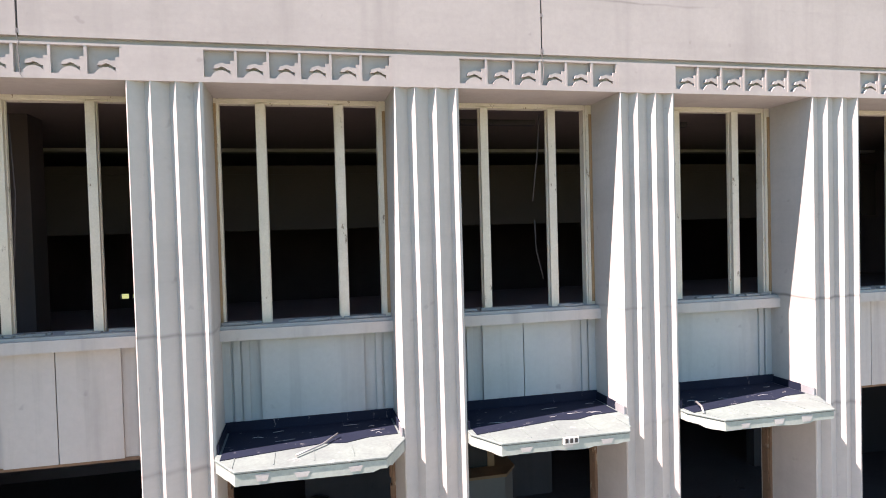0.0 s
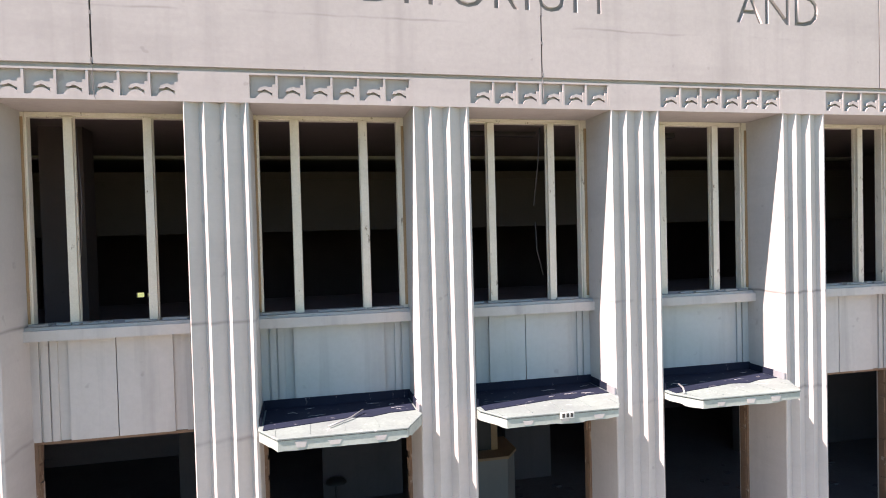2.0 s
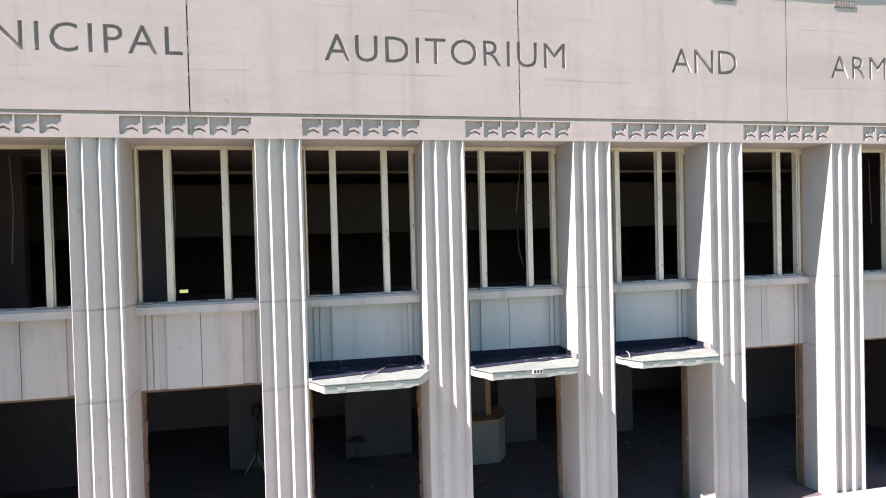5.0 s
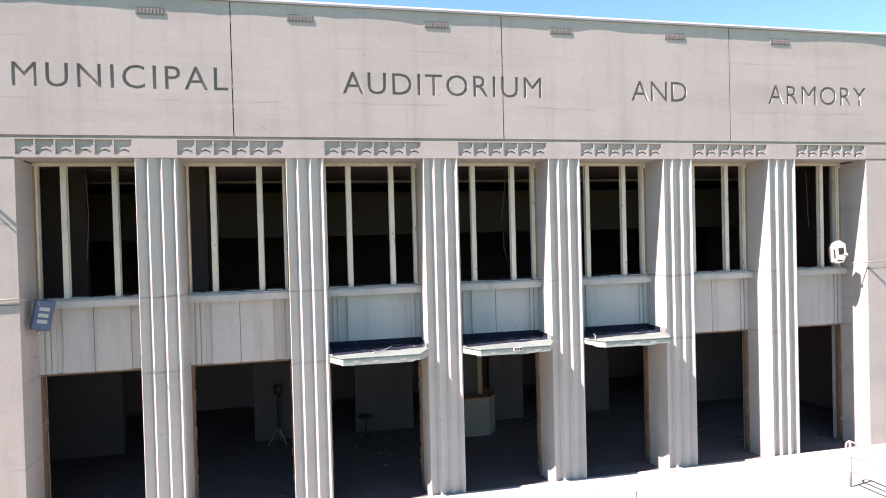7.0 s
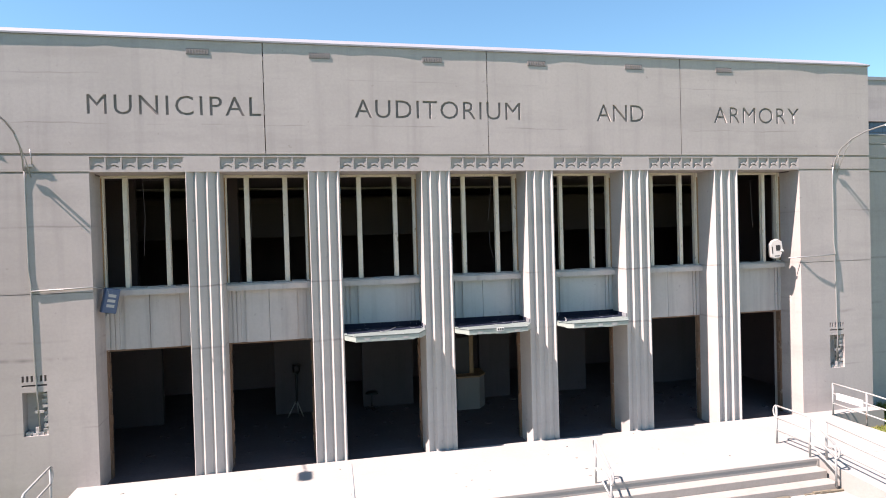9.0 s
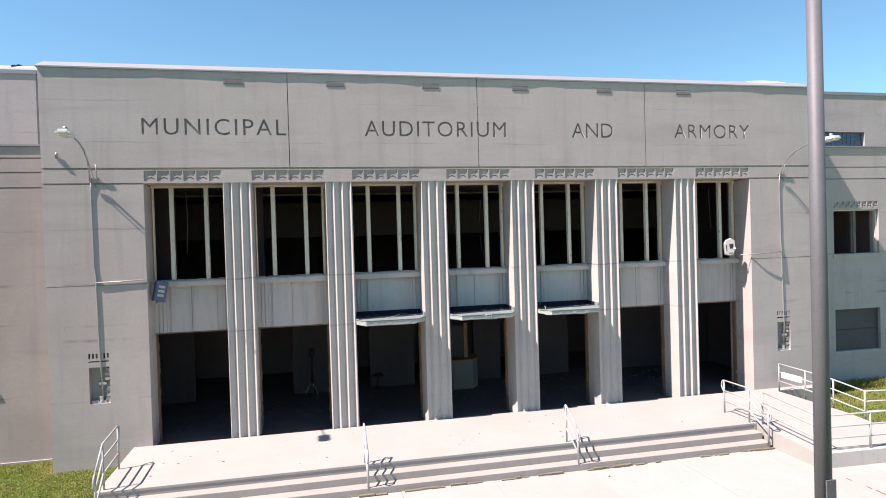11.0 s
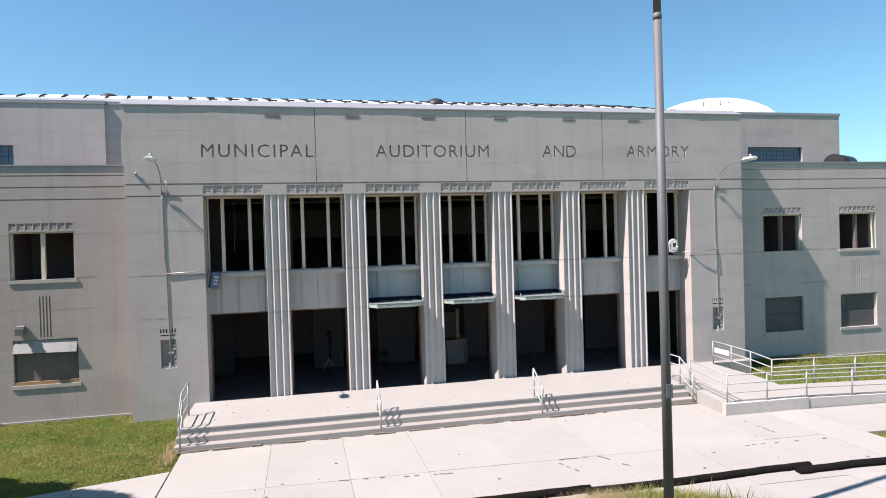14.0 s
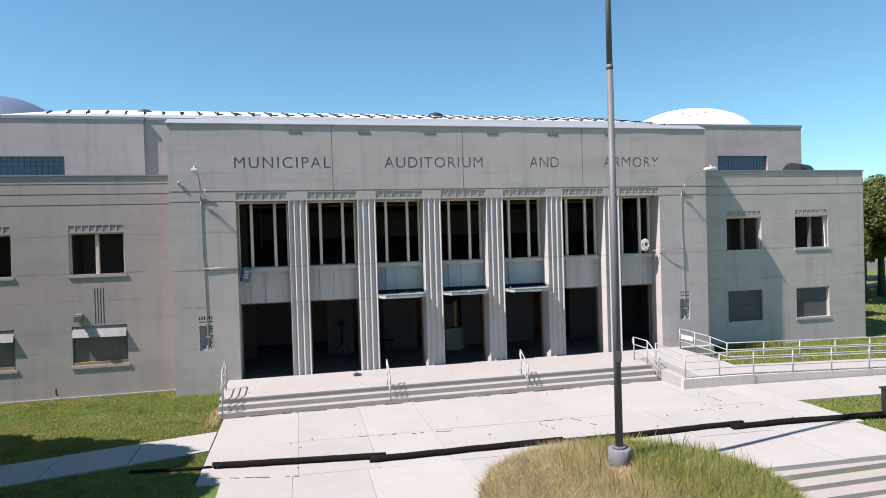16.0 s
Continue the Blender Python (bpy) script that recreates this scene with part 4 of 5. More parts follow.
for k in range(6):                                   # walk that leads off beside the ramp
    bm = bmesh.new()
    xa, xb = 9.25 + 2.5 * k, 9.25 + 2.5 * (k + 1)
    wedge(bm, [(xa + .012, -7.8 - 0.07 * (xa - 9.25)), (xb - .012, -7.8 - 0.07 * (xb - 9.25)), (xb - .012, -5.4 - 0.075 * (xb - 9.6)), (xa + .012, -5.4 - 0.075 * (xa - 9.6))], [-0.5] * 4, -0.64)
    part("slab", bm, PAVING, pavement)
bm = bmesh.new()
wedge(bm, [(6.7, -3.8), (9.24, -3.8), (9.24, -3.7), (6.7, -3.7)], [-0.502] * 4, -0.64)
part("slab", bm, PAVING, pavement)
for k in range(7):                                   # walk across the left lawn
    bm = bmesh.new()
    xa, xb = -9.44 - 2.0 * k, -9.44 - 2.0 * (k + 1)
    ya, yb = -5.15 - 0.25 * 2.0 * k, -5.15 - 0.25 * 2.0 * (k + 1)
    wedge(bm, [(xb + .012, yb - 1.85), (xa - .012, ya - 1.85), (xa - .012, ya), (xb + .012, yb)], [-0.505 + random.uniform(-0.008, 0.008) for _ in range(4)], -0.64)
    part("slab", bm, PAVING, pavement)

# lower flight towards the street
lower = root("lower_steps", "low concrete steps down to the street walk", "steps", "", "structure")
for k in range(6):
    bm = bmesh.new()
    y = -12.5 - 0.42 * k
    wedge(bm, [(2.4, y - 0.42), (12.5, y - 0.42), (12.5, y), (2.4, y)], [-0.62 - 0.115 * k] * 4, -1.6)
    part("step", bm, STEP, lower)
bm = bmesh.new()
wedge(bm, [(2.4, -12.5), (12.5, -12.5), (12.5, -12.0), (2.4, -12.0)], [-0.512] * 4, -1.6)
part("top_tread", bm, PAVING, lower)

# cracks with weeds in the paving
bm = bmesh.new()
random.seed(21)
def crack(pts, w):
    for (xa, ya), (xb, yb) in zip(pts, pts[1:]):
        n = max(2, int(math.hypot(xb - xa, yb - ya) / 0.12))
        for k in range(n):
            if random.random() < 0.5:
                continue
            u, v = k / n, (k + 1) / n
            jx, jy, ww = random.uniform(-.02, .02), random.uniform(-.02, .02), w * random.uniform(0.08, 0.55)
            x0, y0, x1, y1 = xa + (xb - xa) * u + jx, ya + (yb - ya) * u + jy, xa + (xb - xa) * v + jx, ya + (yb - ya) * v + jy
            d = Vector((-(y1 - y0), x1 - x0)).normalized() * ww
            wedge(bm, [(x0 - d.x, y0 - d.y), (x1 - d.x, y1 - d.y), (x1 + d.x, y1 + d.y), (x0 + d.x, y0 + d.y)], [-0.484] * 4, -0.5)
crack([(-5.4, -7.05), (-2.3, -7.45)], 0.022)
crack([(0.0, -7.3), (1.3, -7.35), (2.1, -8.9)], 0.022)
crack([(0.15, -7.55), (0.4, -8.2)], 0.03)
crack([(5.2, -7.8), (7.8, -7.9)], 0.02)
crack([(-9.0, -9.3), (-6.4, -9.9)], 0.025)
crack([(6.8, -5.9), (6.9, -7.7)], 0.02)
tagged(part("crack_weeds", bm, DIRT), "weeds and dirt in the paving cracks", "weeds", "", "stuff")

# filter socks: black mesh tubes laid end over end
def sock(pts, r):
    bm = bmesh.new()
    fine = []
    for (a, b) in zip(pts, pts[1:]):
        n = 8
        fine += [tuple(a[i] + (b[i] - a[i]) * k / n for i in range(2)) for k in range(n)]
    fine.append(pts[-1])
    random.seed(int(pts[0][0] * 100))
    tube(bm, [(x, y + random.uniform(-0.015, 0.015), r * 0.72 - 0.03) for x, y in fine], r, 12)
    for v in bm.verts:
        v.co.z *= 0.82
    ob = part("filter_sock", bm, SOCK, None, "", (0, 0, -0.497))
    tagged(ob, "black mesh filter sock lying across the paving", "filter sock", "filter socks")


sock([(-11.2, -8.15), (-10.2, -8.32), (-9.2, -8.46)], 0.05)
sock([(-9.15, -8.47), (-8.9, -8.52), (-6.9, -8.8), (-4.75, -9.08)], 0.115)
sock([(-5.2, -9.27), (-3.2, -9.30), (-1.4, -9.30), (0.15, -9.34)], 0.115)
sock([(0.0, -9.47), (2.4, -9.55), (4.4, -9.52), (5.75, -9.54)], 0.11)
sock([(5.2, -9.80), (7.0, -9.80), (8.6, -9.98), (10.6, -10.1)], 0.115)

# round planter bed, street lamp in it
bm = bmesh.new()
cols = 48
ringv = []
for rr, z in ((3.4, -0.66), (3.36, -0.50), (3.25, -0.47), (2.7, -0.38), (2.0, -0.30), (1.0, -0.26)):
    ringv.append([bm.verts.new((0.05 + rr * math.cos(2 * math.pi * k / cols), -13.4 + rr * math.sin(2 * math.pi * k / cols), z)) for k in range(cols)])
for a, b in zip(ringv, ringv[1:]):
    for k in range(cols):
        bm.faces.new((a[k], a[(k + 1) % cols], b[(k + 1) % cols], b[k])).smooth = True
bm.faces.new(ringv[-1])
tagged(part("planter_bed", bm, paint("straw_litter", (0.26, 0.22, 0.13), (0.15, 0.14, 0.07), 0, rough=0.95, scale=6)), "round raised bed of dry soil", "planting bed")

lampp = root("street_lamp", "tall dull-grey street lamp pole on a concrete drum", "street lamp", "", "", (0.47, -11.95, -0.14))
bm = bmesh.new()
tube(bm, [(0, 0, -0.25), (0, 0, 0.27)], 0.27, 24)
bevelled(bm, 0.02)
part("base", bm, paint("peeling_grey_footing", (0.17, 0.17, 0.185), (0.10, 0.10, 0.11), 0.2, (0.42, 0.41, 0.39), 0.8, scale=7), lampp, "round concrete footing with peeling grey paint")
bm = bmesh.new()
tube(bm, [(0, 0, 0.27), (0, 0, 0.32)], 0.16, 16)
part("base_collar", bm, POST, lampp)
bm = bmesh.new()
tube(bm, [(0, 0, 0.28), (0, 0, 9.3)], 0.092, 16, 0.076)
part("pole", bm, POST, lampp)
bm = bmesh.new()
tube(bm, [(0, 0, 9.24), (0, 0, 9.36)], 0.080, 16)
part("pole_joint", bm, POST, lampp)
bm = bmesh.new()
tube(bm, [(0, 0, 9.36), (0, 0, 13.2)], 0.070, 14, 0.06)
part("upper_pole", bm, POST, lampp)
bm = bmesh.new()
tube(bm, [(0, 0, 13.1), (0, -0.5, 13.35), (0, -1.6, 13.45)], 0.04, 10)
part("arm", bm, POST, lampp)
bm = bmesh.new()
box(bm, -0.16, 0.16, -2.2, -1.5, 13.36, 13.52)
bevelled(bm, 0.05)
part("lamp_head", bm, POST, lampp)
bm = bmesh.new()
box(bm, -0.06, 0.06, -0.115, -0.095, 2.35, 2.6)
part("hand_hole_cover", bm, POST, lampp)

# dark box on the right lawn
bm = bmesh.new()
box(bm, -0.35, 0.35, -0.35, 0.35, 0, 0.75)
bevelled(bm, 0.03)
box(bm, -0.38, 0.38, -0.38, 0.38, 0.75, 0.80)
tagged(part("utility_box", bm, BLACK, None, "", (11.0, -9.95, -0.56)), "dark metal utility box on the lawn", "utility box")


# ---- wall lamps, conduits, floodlights ----
def wall_lamp(x, lean):
    r = root("wall_lamp", "grey arm lamp on a wall conduit", "wall lamp", "wall lamps", "", (x, -0.012, 1.2))
    bm = bmesh.new()
    tube(bm, [(0.03, 0.07, 0.1), (0.02, 0.0, 0.9), (0.0, 0.0, 1.6), (-0.02, 0.0, 3.1), (-0.01, -0.008, 3.3), (-0.05, 0.0, 3.6), (-0.06, 0.0, 5.5), (-0.05, -0.02, 5.9)], 0.017, 8)
    part("conduit", bm, STEEL, r)
    bm = bmesh.new()
    tube(bm, [(-0.05, -0.05, 5.75), (-0.05, -0.10, 6.0), (-0.03, -0.28, 6.28), (0.0, -0.62, 6.50), (0.02, -1.05, 6.64), (0.04, -1.5, 6.70), (0.05, -1.75, 6.71)], 0.020, 8)
    part("arm", bm, STEEL, r)
    bm = bmesh.new()
    tube(bm, [(0.10, -0.01, 5.85), (0.10, -0.05, 6.02), (0.09, -0.08, 6.22)], 0.014, 8)
    part("bracket", bm, STEEL, r)
    bm = bmesh.new()
    box(bm, -0.10, 0.12, -0.03, 0.02, 5.84, 5.90)
    part("clamp_plate", bm, STEEL, r)
    bm = bmesh.new()
    tube(bm, [(0.07, -0.02, 5.62), (0.06, -0.16, 5.86), (0.03, -0.36, 6.20), (0.01, -0.58, 6.46)], 0.011, 8)
    part("brace", bm, STEEL, r)
    bm = bmesh.new()
    box(bm, -0.10, 0.20, -2.25, -1.68, 6.62, 6.76)
    bevelled(bm, 0.05, 2)
    head = part("lamp_head", bm, PLASTIC, r, "pale cobra-head lamp")
    bm = bmesh.new()
    tube(bm, [(0.05, -2.0, 6.76), (0.05, -2.0, 6.84)], 0.05, 10)
    part("photocell", bm, STEEL, head)
    return r


wall_lamp(-10.35, -1)
wall_lamp(10.32, 1)


def conduit(pts, label):
    bm = bmesh.new()
    tube(bm, pts, 0.015, 8)
    tagged(part("conduit", bm, STEEL), label, "conduit", "wall conduits")


conduit([(-10.37, -0.03, 4.36), (-9.7, -0.025, 4.38), (-9.17, -0.025, 4.40), (-9.10, 0.04, 4.38), (-9.02, 0.25, 4.36)], "thin grey conduit across the wall")
conduit([(10.30, -0.03, 4.50), (9.8, -0.16, 4.48), (9.3, -0.10, 4.46), (8.8, 0.08, 4.43)], "sagging grey conduit off the wall")


def floodlight(at, body, label):
    r = root("floodlight", label, "floodlight", "floodlights", "", at)
    bm = bmesh.new()
    outline = [(-0.20, -0.28), (-0.21, 0.16), (-0.12, 0.29), (0.06, 0.35), (0.20, 0.24), (0.21, -0.08), (0.10, -0.32), (-0.10, -0.34)]
    rings = [[bm.verts.new((x * k, y, z * k)) for x, z in outline] for y, k in ((-0.13, 0.93), (-0.11, 1.0), (0.08, 1.0), (0.15, 0.7))]
    n = len(outline)
    for a, b in zip(rings, rings[1:]):
        for s in range(n):
            bm.faces.new((a[s], a[(s + 1) % n], b[(s + 1) % n], b[s]))
    bm.faces.new(rings[0])
    bm.faces.new(rings[-1][::-1])
    part("housing", bm, body, r)
    bm = bmesh.new()
    box(bm, -0.02, 0.13, -0.142, -0.125, -0.06, 0.13)
    bevelled(bm, 0.03)
    part("lens", bm, BLACK, r, "dark rounded lens")
    bm = bmesh.new()
    box(bm, -0.155, -0.125, -0.136, -0.128, -0.16, 0.10)
    box(bm, -0.08, 0.08, -0.136, -0.128, -0.26, -0.23)
    part("slot", bm, BLACK, r)
    bm = bmesh.new()
    tube(bm, [(0.02, 0.05, -0.3), (0.04, 0.06, -0.42)], 0.03, 8)
    part("bracket", bm, STEEL, r)
    bm = bmesh.new()
    tube(bm, [(0.14, -0.13, -0.05), (0.20, -0.19, -0.09)], 0.035, 8)
    part("aiming_knob", bm, PLASTIC, r)
    return r


floodlight(pose(8.50, 0.22, 4.70, 0, -4, -20) @ Matrix.Scale(0.8, 4), GREYBOX, "chalky grey-white eight-sided floodlight on the jamb")


# floodlight housing seen from its shaded side; the blue paints that shade
def shaded_housing(at):
    r = root("jamb_housing", "tilted metal lamp housing on the jamb, its shade painted blue", "junction box", "", "", at)
    bm = bmesh.new()
    box(bm, -0.19, 0.19, -0.10, 0.10, -0.34, 0.34)
    bevelled(bm, 0.02)
    part("body", bm, BLUE, r)
    bm = bmesh.new()
    box(bm, -0.14, 0.14, -0.112, -0.10, -0.27, 0.27)
    part("lid", bm, BLUE, r)
    bm = bmesh.new()
    for k in range(3):
        box(bm, -0.10, 0.1, -0.116, -0.112, -0.18 + 0.14 * k, -0.10 + 0.14 * k)
    part("bar", bm, GREYBOX, r, "worn pale bars")
    bm = bmesh.new()
    tube(bm, [(0, 0, -0.34), (0.0, 0, -0.42)], 0.05, 10)
    part("gland", bm, STEEL, r)


shaded_housing(pose(-8.90, 0.30, 4.06, 0, 12, 30) @ Matrix.Scale(0.82, 4))

# ---- wing windows ----
def wing_window(x, up, kind):
    z0, z1 = UP if up else LOWW
    label = {"open": "wide window with cream centre post, glass gone", "board": "window boarded with dark weathered panels", "awning": "window boarded with plywood under a loose pale board"}[kind]
    r = root("window", label, "window", "wing windows", "structure", (x, WING_Y, z0))
    H, w = z1 - z0, 0.975
    bm = bmesh.new()
    box(bm, -w - 0.06, w + 0.06, -0.035, 0.2, -0.12, -0.004)
    part("window_sill", bm, WALL, r)
    bm = bmesh.new()
    box(bm, -w, -w + 0.05, 0.1, 0.2, 0, H)
    box(bm, w - 0.05, w, 0.1, 0.2, 0, H)
    box(bm, -w + 0.05, w - 0.05, 0.1, 0.2, H - 0.05, H)
    # boarded frame at x < 16 takes the dark board colour for its shade
    part("window_frame", bm, BOARD if kind == "awning" or (kind == "board" and x < 16) else FRAME, r)
    if kind == "open":
        bm = bmesh.new()
        box(bm, -0.05, 0.05, 0.08, 0.2, 0, H - 0.05)
        box(bm, -0.09, -0.05, 0.14, 0.2, 0, H - 0.05)
        part("mullion", bm, FRAME if x < 0 else PLY, r)
        if x > 16:
            bm = bmesh.new()
            box(bm, w - 0.13, w - 0.09, 0.04, 0.1, 0.02, H - 0.08)
            part("sash_stile", bm, FRAME, r, "loose leaning sash stile", pose(0.0, 0, 0, 0, -3, 0))
    else:
        n = 2 if kind == "board" else 1
        for k in range(n):
            bm = bmesh.new()
            box(bm, -w + 0.05, w - 0.05, 0.12 + 0.01 * (k % 2), 0.16, H * k / n + 0.006, H * (k + 1) / n - 0.006 - (0.05 if k == n - 1 else 0))
            part("board", bm, BOARD if kind == "board" else PLY, r)
        if kind == "awning":
            bm = bmesh.new()
            box(bm, -w + 0.02, w - 0.02, 0.0, 0.03, -0.44, 0.0)
            part("loose_board", bm, BOARD_PALE, r, "pale board tilted out from the window head", pose(0, 0.055, H - 0.02, -21, 1.0, 0))
            bm = bmesh.new()
            box(bm, -w + 0.02, w - 0.02, 0.0, 0.11, 0.0, 0.11)
            part("bottom_rail", bm, WOOD, r)
    # closed room behind, its unlit dark put into the wall colour
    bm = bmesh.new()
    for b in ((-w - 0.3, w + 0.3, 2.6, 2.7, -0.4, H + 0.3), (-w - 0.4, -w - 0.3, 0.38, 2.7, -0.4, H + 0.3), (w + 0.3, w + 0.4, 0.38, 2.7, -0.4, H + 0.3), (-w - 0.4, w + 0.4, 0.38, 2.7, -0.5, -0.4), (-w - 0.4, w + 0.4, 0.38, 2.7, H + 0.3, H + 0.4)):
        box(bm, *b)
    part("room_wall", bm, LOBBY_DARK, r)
    return r


for x in (14.42, 18.33):
    wing_window(x, True, "open")
    wing_window(x, False, "board")
for x in (-14.42, -18.33, -22.24, -26.15):
    wing_window(x, True, "open")
    wing_window(x, False, "awning")
bm = bmesh.new()
box(bm, -0.14, 0.14, -0.14, 0, 0.02, 0.28)
bevelled(bm, 0.03)
box(bm, -0.11, 0.13, -0.30, -0.14, -0.02, 0.20)
tagged(part("wall_fixture", bm, POST, None, "", (-15.1, WING_Y, 2.5)), "small grey lamp fixture on the wall", "wall light")
bm = bmesh.new()
tube(bm, [(0, 0.02, 0), (0.02, -0.04, 0.03), (0.05, -0.06, 0.1)], 0.035, 8)
tagged(part("pipe_spout", bm, STEEL, None, "", (-11.2, -0.0, 7.62)), "small pipe stub on the wall", "pipe")
bm = bmesh.new()
tube(bm, [(0, 0, 0), (0, -0.14, 0.1), (0, -0.16, 0.3)], 0.03, 8)
tagged(part("pipe_spout", bm, BLACK, None, "", (-15.95, WING_Y - 0.05, -0.3)), "dark pipe stub by the wall's foot", "pipe")

# roof drum on the wing, vent on the vault
bm = bmesh.new()
tube(bm, [(0, 0, 0), (1.6, 0.8, 0)], 0.45, 20)
tagged(part("roof_drum", bm, BLACK, None, "", (18.2, 2.2, 8.20)), "black rolled duct lying on the wing's roof", "duct")
bm = bmesh.new()
cap(bm, 0, 0, 0, 0.45, 0.55, 0.55, 20, 6)
tagged(part("roof_vent", bm, BLACK, None, "", (0.5, 7.2, vault_z(0.5, 7.2) - 0.27)), "dark round roof vent", "vent")
bm = bmesh.new()
cap(bm, 0, 0, 0, 0.4, 0.5, 0.5, 20, 6)
tagged(part("roof_vent", bm, BLACK, None, "", (-13.8, 7.2, vault_z(-13.8, 7.2) - 0.30)), "dark round roof vent", "vent")

# ---- lobby things ----
booth = root("ticket_booth", "pale faceted ticket counter with a dark screen in the lobby", "counter", "", "", (0.35, 4.55, -0.146))
plan = [(-0.7, -0.2), (-0.35, -0.62), (0.35, -0.62), (0.62, -0.25), (0.62, 0.5), (-0.7, 0.5)]
bm = bmesh.new()
prism(bm, plan, 0, 1.0)
part("body", bm, concrete("booth_laminate", (0.22, 0.21, 0.20), (0.16, 0.15, 0.145), (), 0.2, 0.1), booth)
bm = bmesh.new()
prism(bm, [(x * 1.06, y * 1.06) for x, y in plan], 1.0, 1.05)
part("top", bm, WOOD, booth)
bm = bmesh.new()
box(bm, -0.6, 0.15, -0.2, -0.15, 1.05, 2.2)
part("screen", bm, BLACK, booth)
bm = bmesh.new()
box(bm, 0.15, 0.28, -0.22, -0.1, 1.05, 2.3)
part("post", bm, WOOD, booth)
stool = root("stool", "dark swivel stool standing in the lobby", "stool", "", "", (-2.6, 5.0, -0.146))
bm = bmesh.new()
cap(bm, 0, 0, 0.48, 0.58, 0.22, 0.2, 20, 5)
part("seat", bm, BLACK, stool)
bm = bmesh.new()
tube(bm, [(0, 0, 0.0), (0, 0, 0.5)], 0.03, 8)
part("stem", bm, BLACK, stool)
bm = bmesh.new()
for k in range(5):
    a = 2 * math.pi * k / 5
    tube(bm, [(0, 0, 0.08), (0.25 * math.cos(a), 0.25 * math.sin(a), 0.02)], 0.02, 6)
part("foot", bm, BLACK, stool)
stand = root("floor_stand", "dark metal stand leaning by a wall in the lobby", "stand", "", "", (-4.95, 4.9, -0.146))
bm = bmesh.new()
tube(bm, [(0, 0, 0.4), (0.02, 0, 1.5)], 0.04, 8)
part("shaft", bm, BLACK, stand)
bm = bmesh.new()
tube(bm, [(0.0, 0, 1.35), (0.03, 0, 1.6)], 0.10, 8)
part("head", bm, BLACK, stand)
for dx, dy in ((-0.28, -0.1), (0.2, -0.15), (0.05, 0.2)):
    bm = bmesh.new()
    tube(bm, [(0, 0, 0.5), (dx, dy, 0.0)], 0.02, 6)
    part("leg", bm, STEEL, stand)
random.seed(8)
bm = bmesh.new()
for k in range(160):
    x, y = random.uniform(-9, 9), random.uniform(1.2, 5.0)
    s = random.uniform(0.02, 0.12)
    a = random.uniform(0, 6.28)
    q = [(x + s * math.cos(a + t) * k2, y + s * math.sin(a + t)) for t, k2 in ((0, 1), (1.5, .7), (3.1, 1.2), (4.6, .8))]
    prism(bm, q, -0.146, -0.146 + random.uniform(0.005, 0.04))
tagged(part("floor_debris", bm, LOBBY_WALL), "plaster rubble scattered over the lobby floor", "debris", "", "stuff")
random.seed(9)
bm = bmesh.new()
for k in range(26):
    x, y = random.uniform(-9, 9), random.uniform(-2.6, -0.1)
    s = random.uniform(0.008, 0.04)
    box(bm, x - s, x + s, y - s * 0.6, y + s * 0.6, 0.0, random.uniform(0.005, 0.02))
for k in range(16):
    x, y = random.uniform(-8, 8), random.uniform(-10.5, -4)
    s = random.uniform(0.008, 0.03)
    box(bm, x - s, x + s, y - s, y + s, -0.5, -0.47)
tagged(part("litter", bm, STEP), "small stones and litter on the concrete", "litter", "", "stuff")


# ---- trees ----
def tree(at, height, crown_r, crown_z, seed, leaves, label, leaf_size=0.16, clumps=16):
    rng = np.random.default_rng(seed)
    th = root("tree", label, "tree", "trees", "", at)
    bm = bmesh.new()
    tube(bm, [(0, 0, -0.1), (0.05, 0.03, height * 0.3), (0.0, 0.1, height * 0.55), (0.1, 0.0, height * 0.85)], height * 0.03, 10, height * 0.008)
    part("trunk", bm, BARK, th)
    centres = []
    for k in range(clumps):
        a, e = rng.uniform(0, 6.28), rng.uniform(-0.5, 1.2)
        rr = crown_r * rng.uniform(0.4 if clumps < 20 else 0.1, 0.85)
        centres.append(np.array((rr * math.cos(a) * math.cos(e), rr * math.sin(a) * math.cos(e), crown_z + rr * 0.9 * math.sin(e))))
        if k < 9:
            bm = bmesh.new()
            c = centres[-1]
            tube(bm, [(0, 0.05, height * (0.3 + 0.03 * k)), tuple(c * np.array((0.5, 0.5, 0.5)) + np.array((0, 0, height * 0.22))), tuple(c)], height * 0.012, 6, 0.015)
            part("limb", bm, BARK, th)
    cen = np.array(centres)
    pick = rng.integers(0, len(cen), leaves)
    d = rng.normal(size=(leaves, 3))
    d /= np.linalg.norm(d, axis=1)[:, None]
    rad = crown_r * rng.uniform(0.22, 0.42, len(cen))[pick] * rng.uniform(0.45, 1.0, leaves) ** 0.5
    pos = cen[pick] + d * rad[:, None]
    u = rng.normal(size=(leaves, 3))
    u /= np.linalg.norm(u, axis=1)[:, None]
    v = np.cross(u, rng.normal(size=(leaves, 3)))
    v /= np.linalg.norm(v, axis=1)[:, None]
    s = (leaf_size * rng.uniform(0.6, 1.4, leaves))[:, None]
    quad = np.stack([pos - u * s, pos - v * s * 0.55, pos + u * s, pos + v * s * 0.55], 1).reshape(-1, 3)
    me = bpy.data.meshes.new("crown")
    me.from_pydata(quad.tolist(), [], np.arange(leaves * 4).reshape(-1, 4).tolist())
    me.materials.append(LEAF)
    part("crown", me, LEAF, th)
    return th


# out of view; these three cast the tree shadow on the west lawn
tree((-19.5, -9.3, -0.6), 11.0, 3.5, 7.4, 1, 42000, "leafy shade tree placed out of view beside the lawn", 0.24, 40)
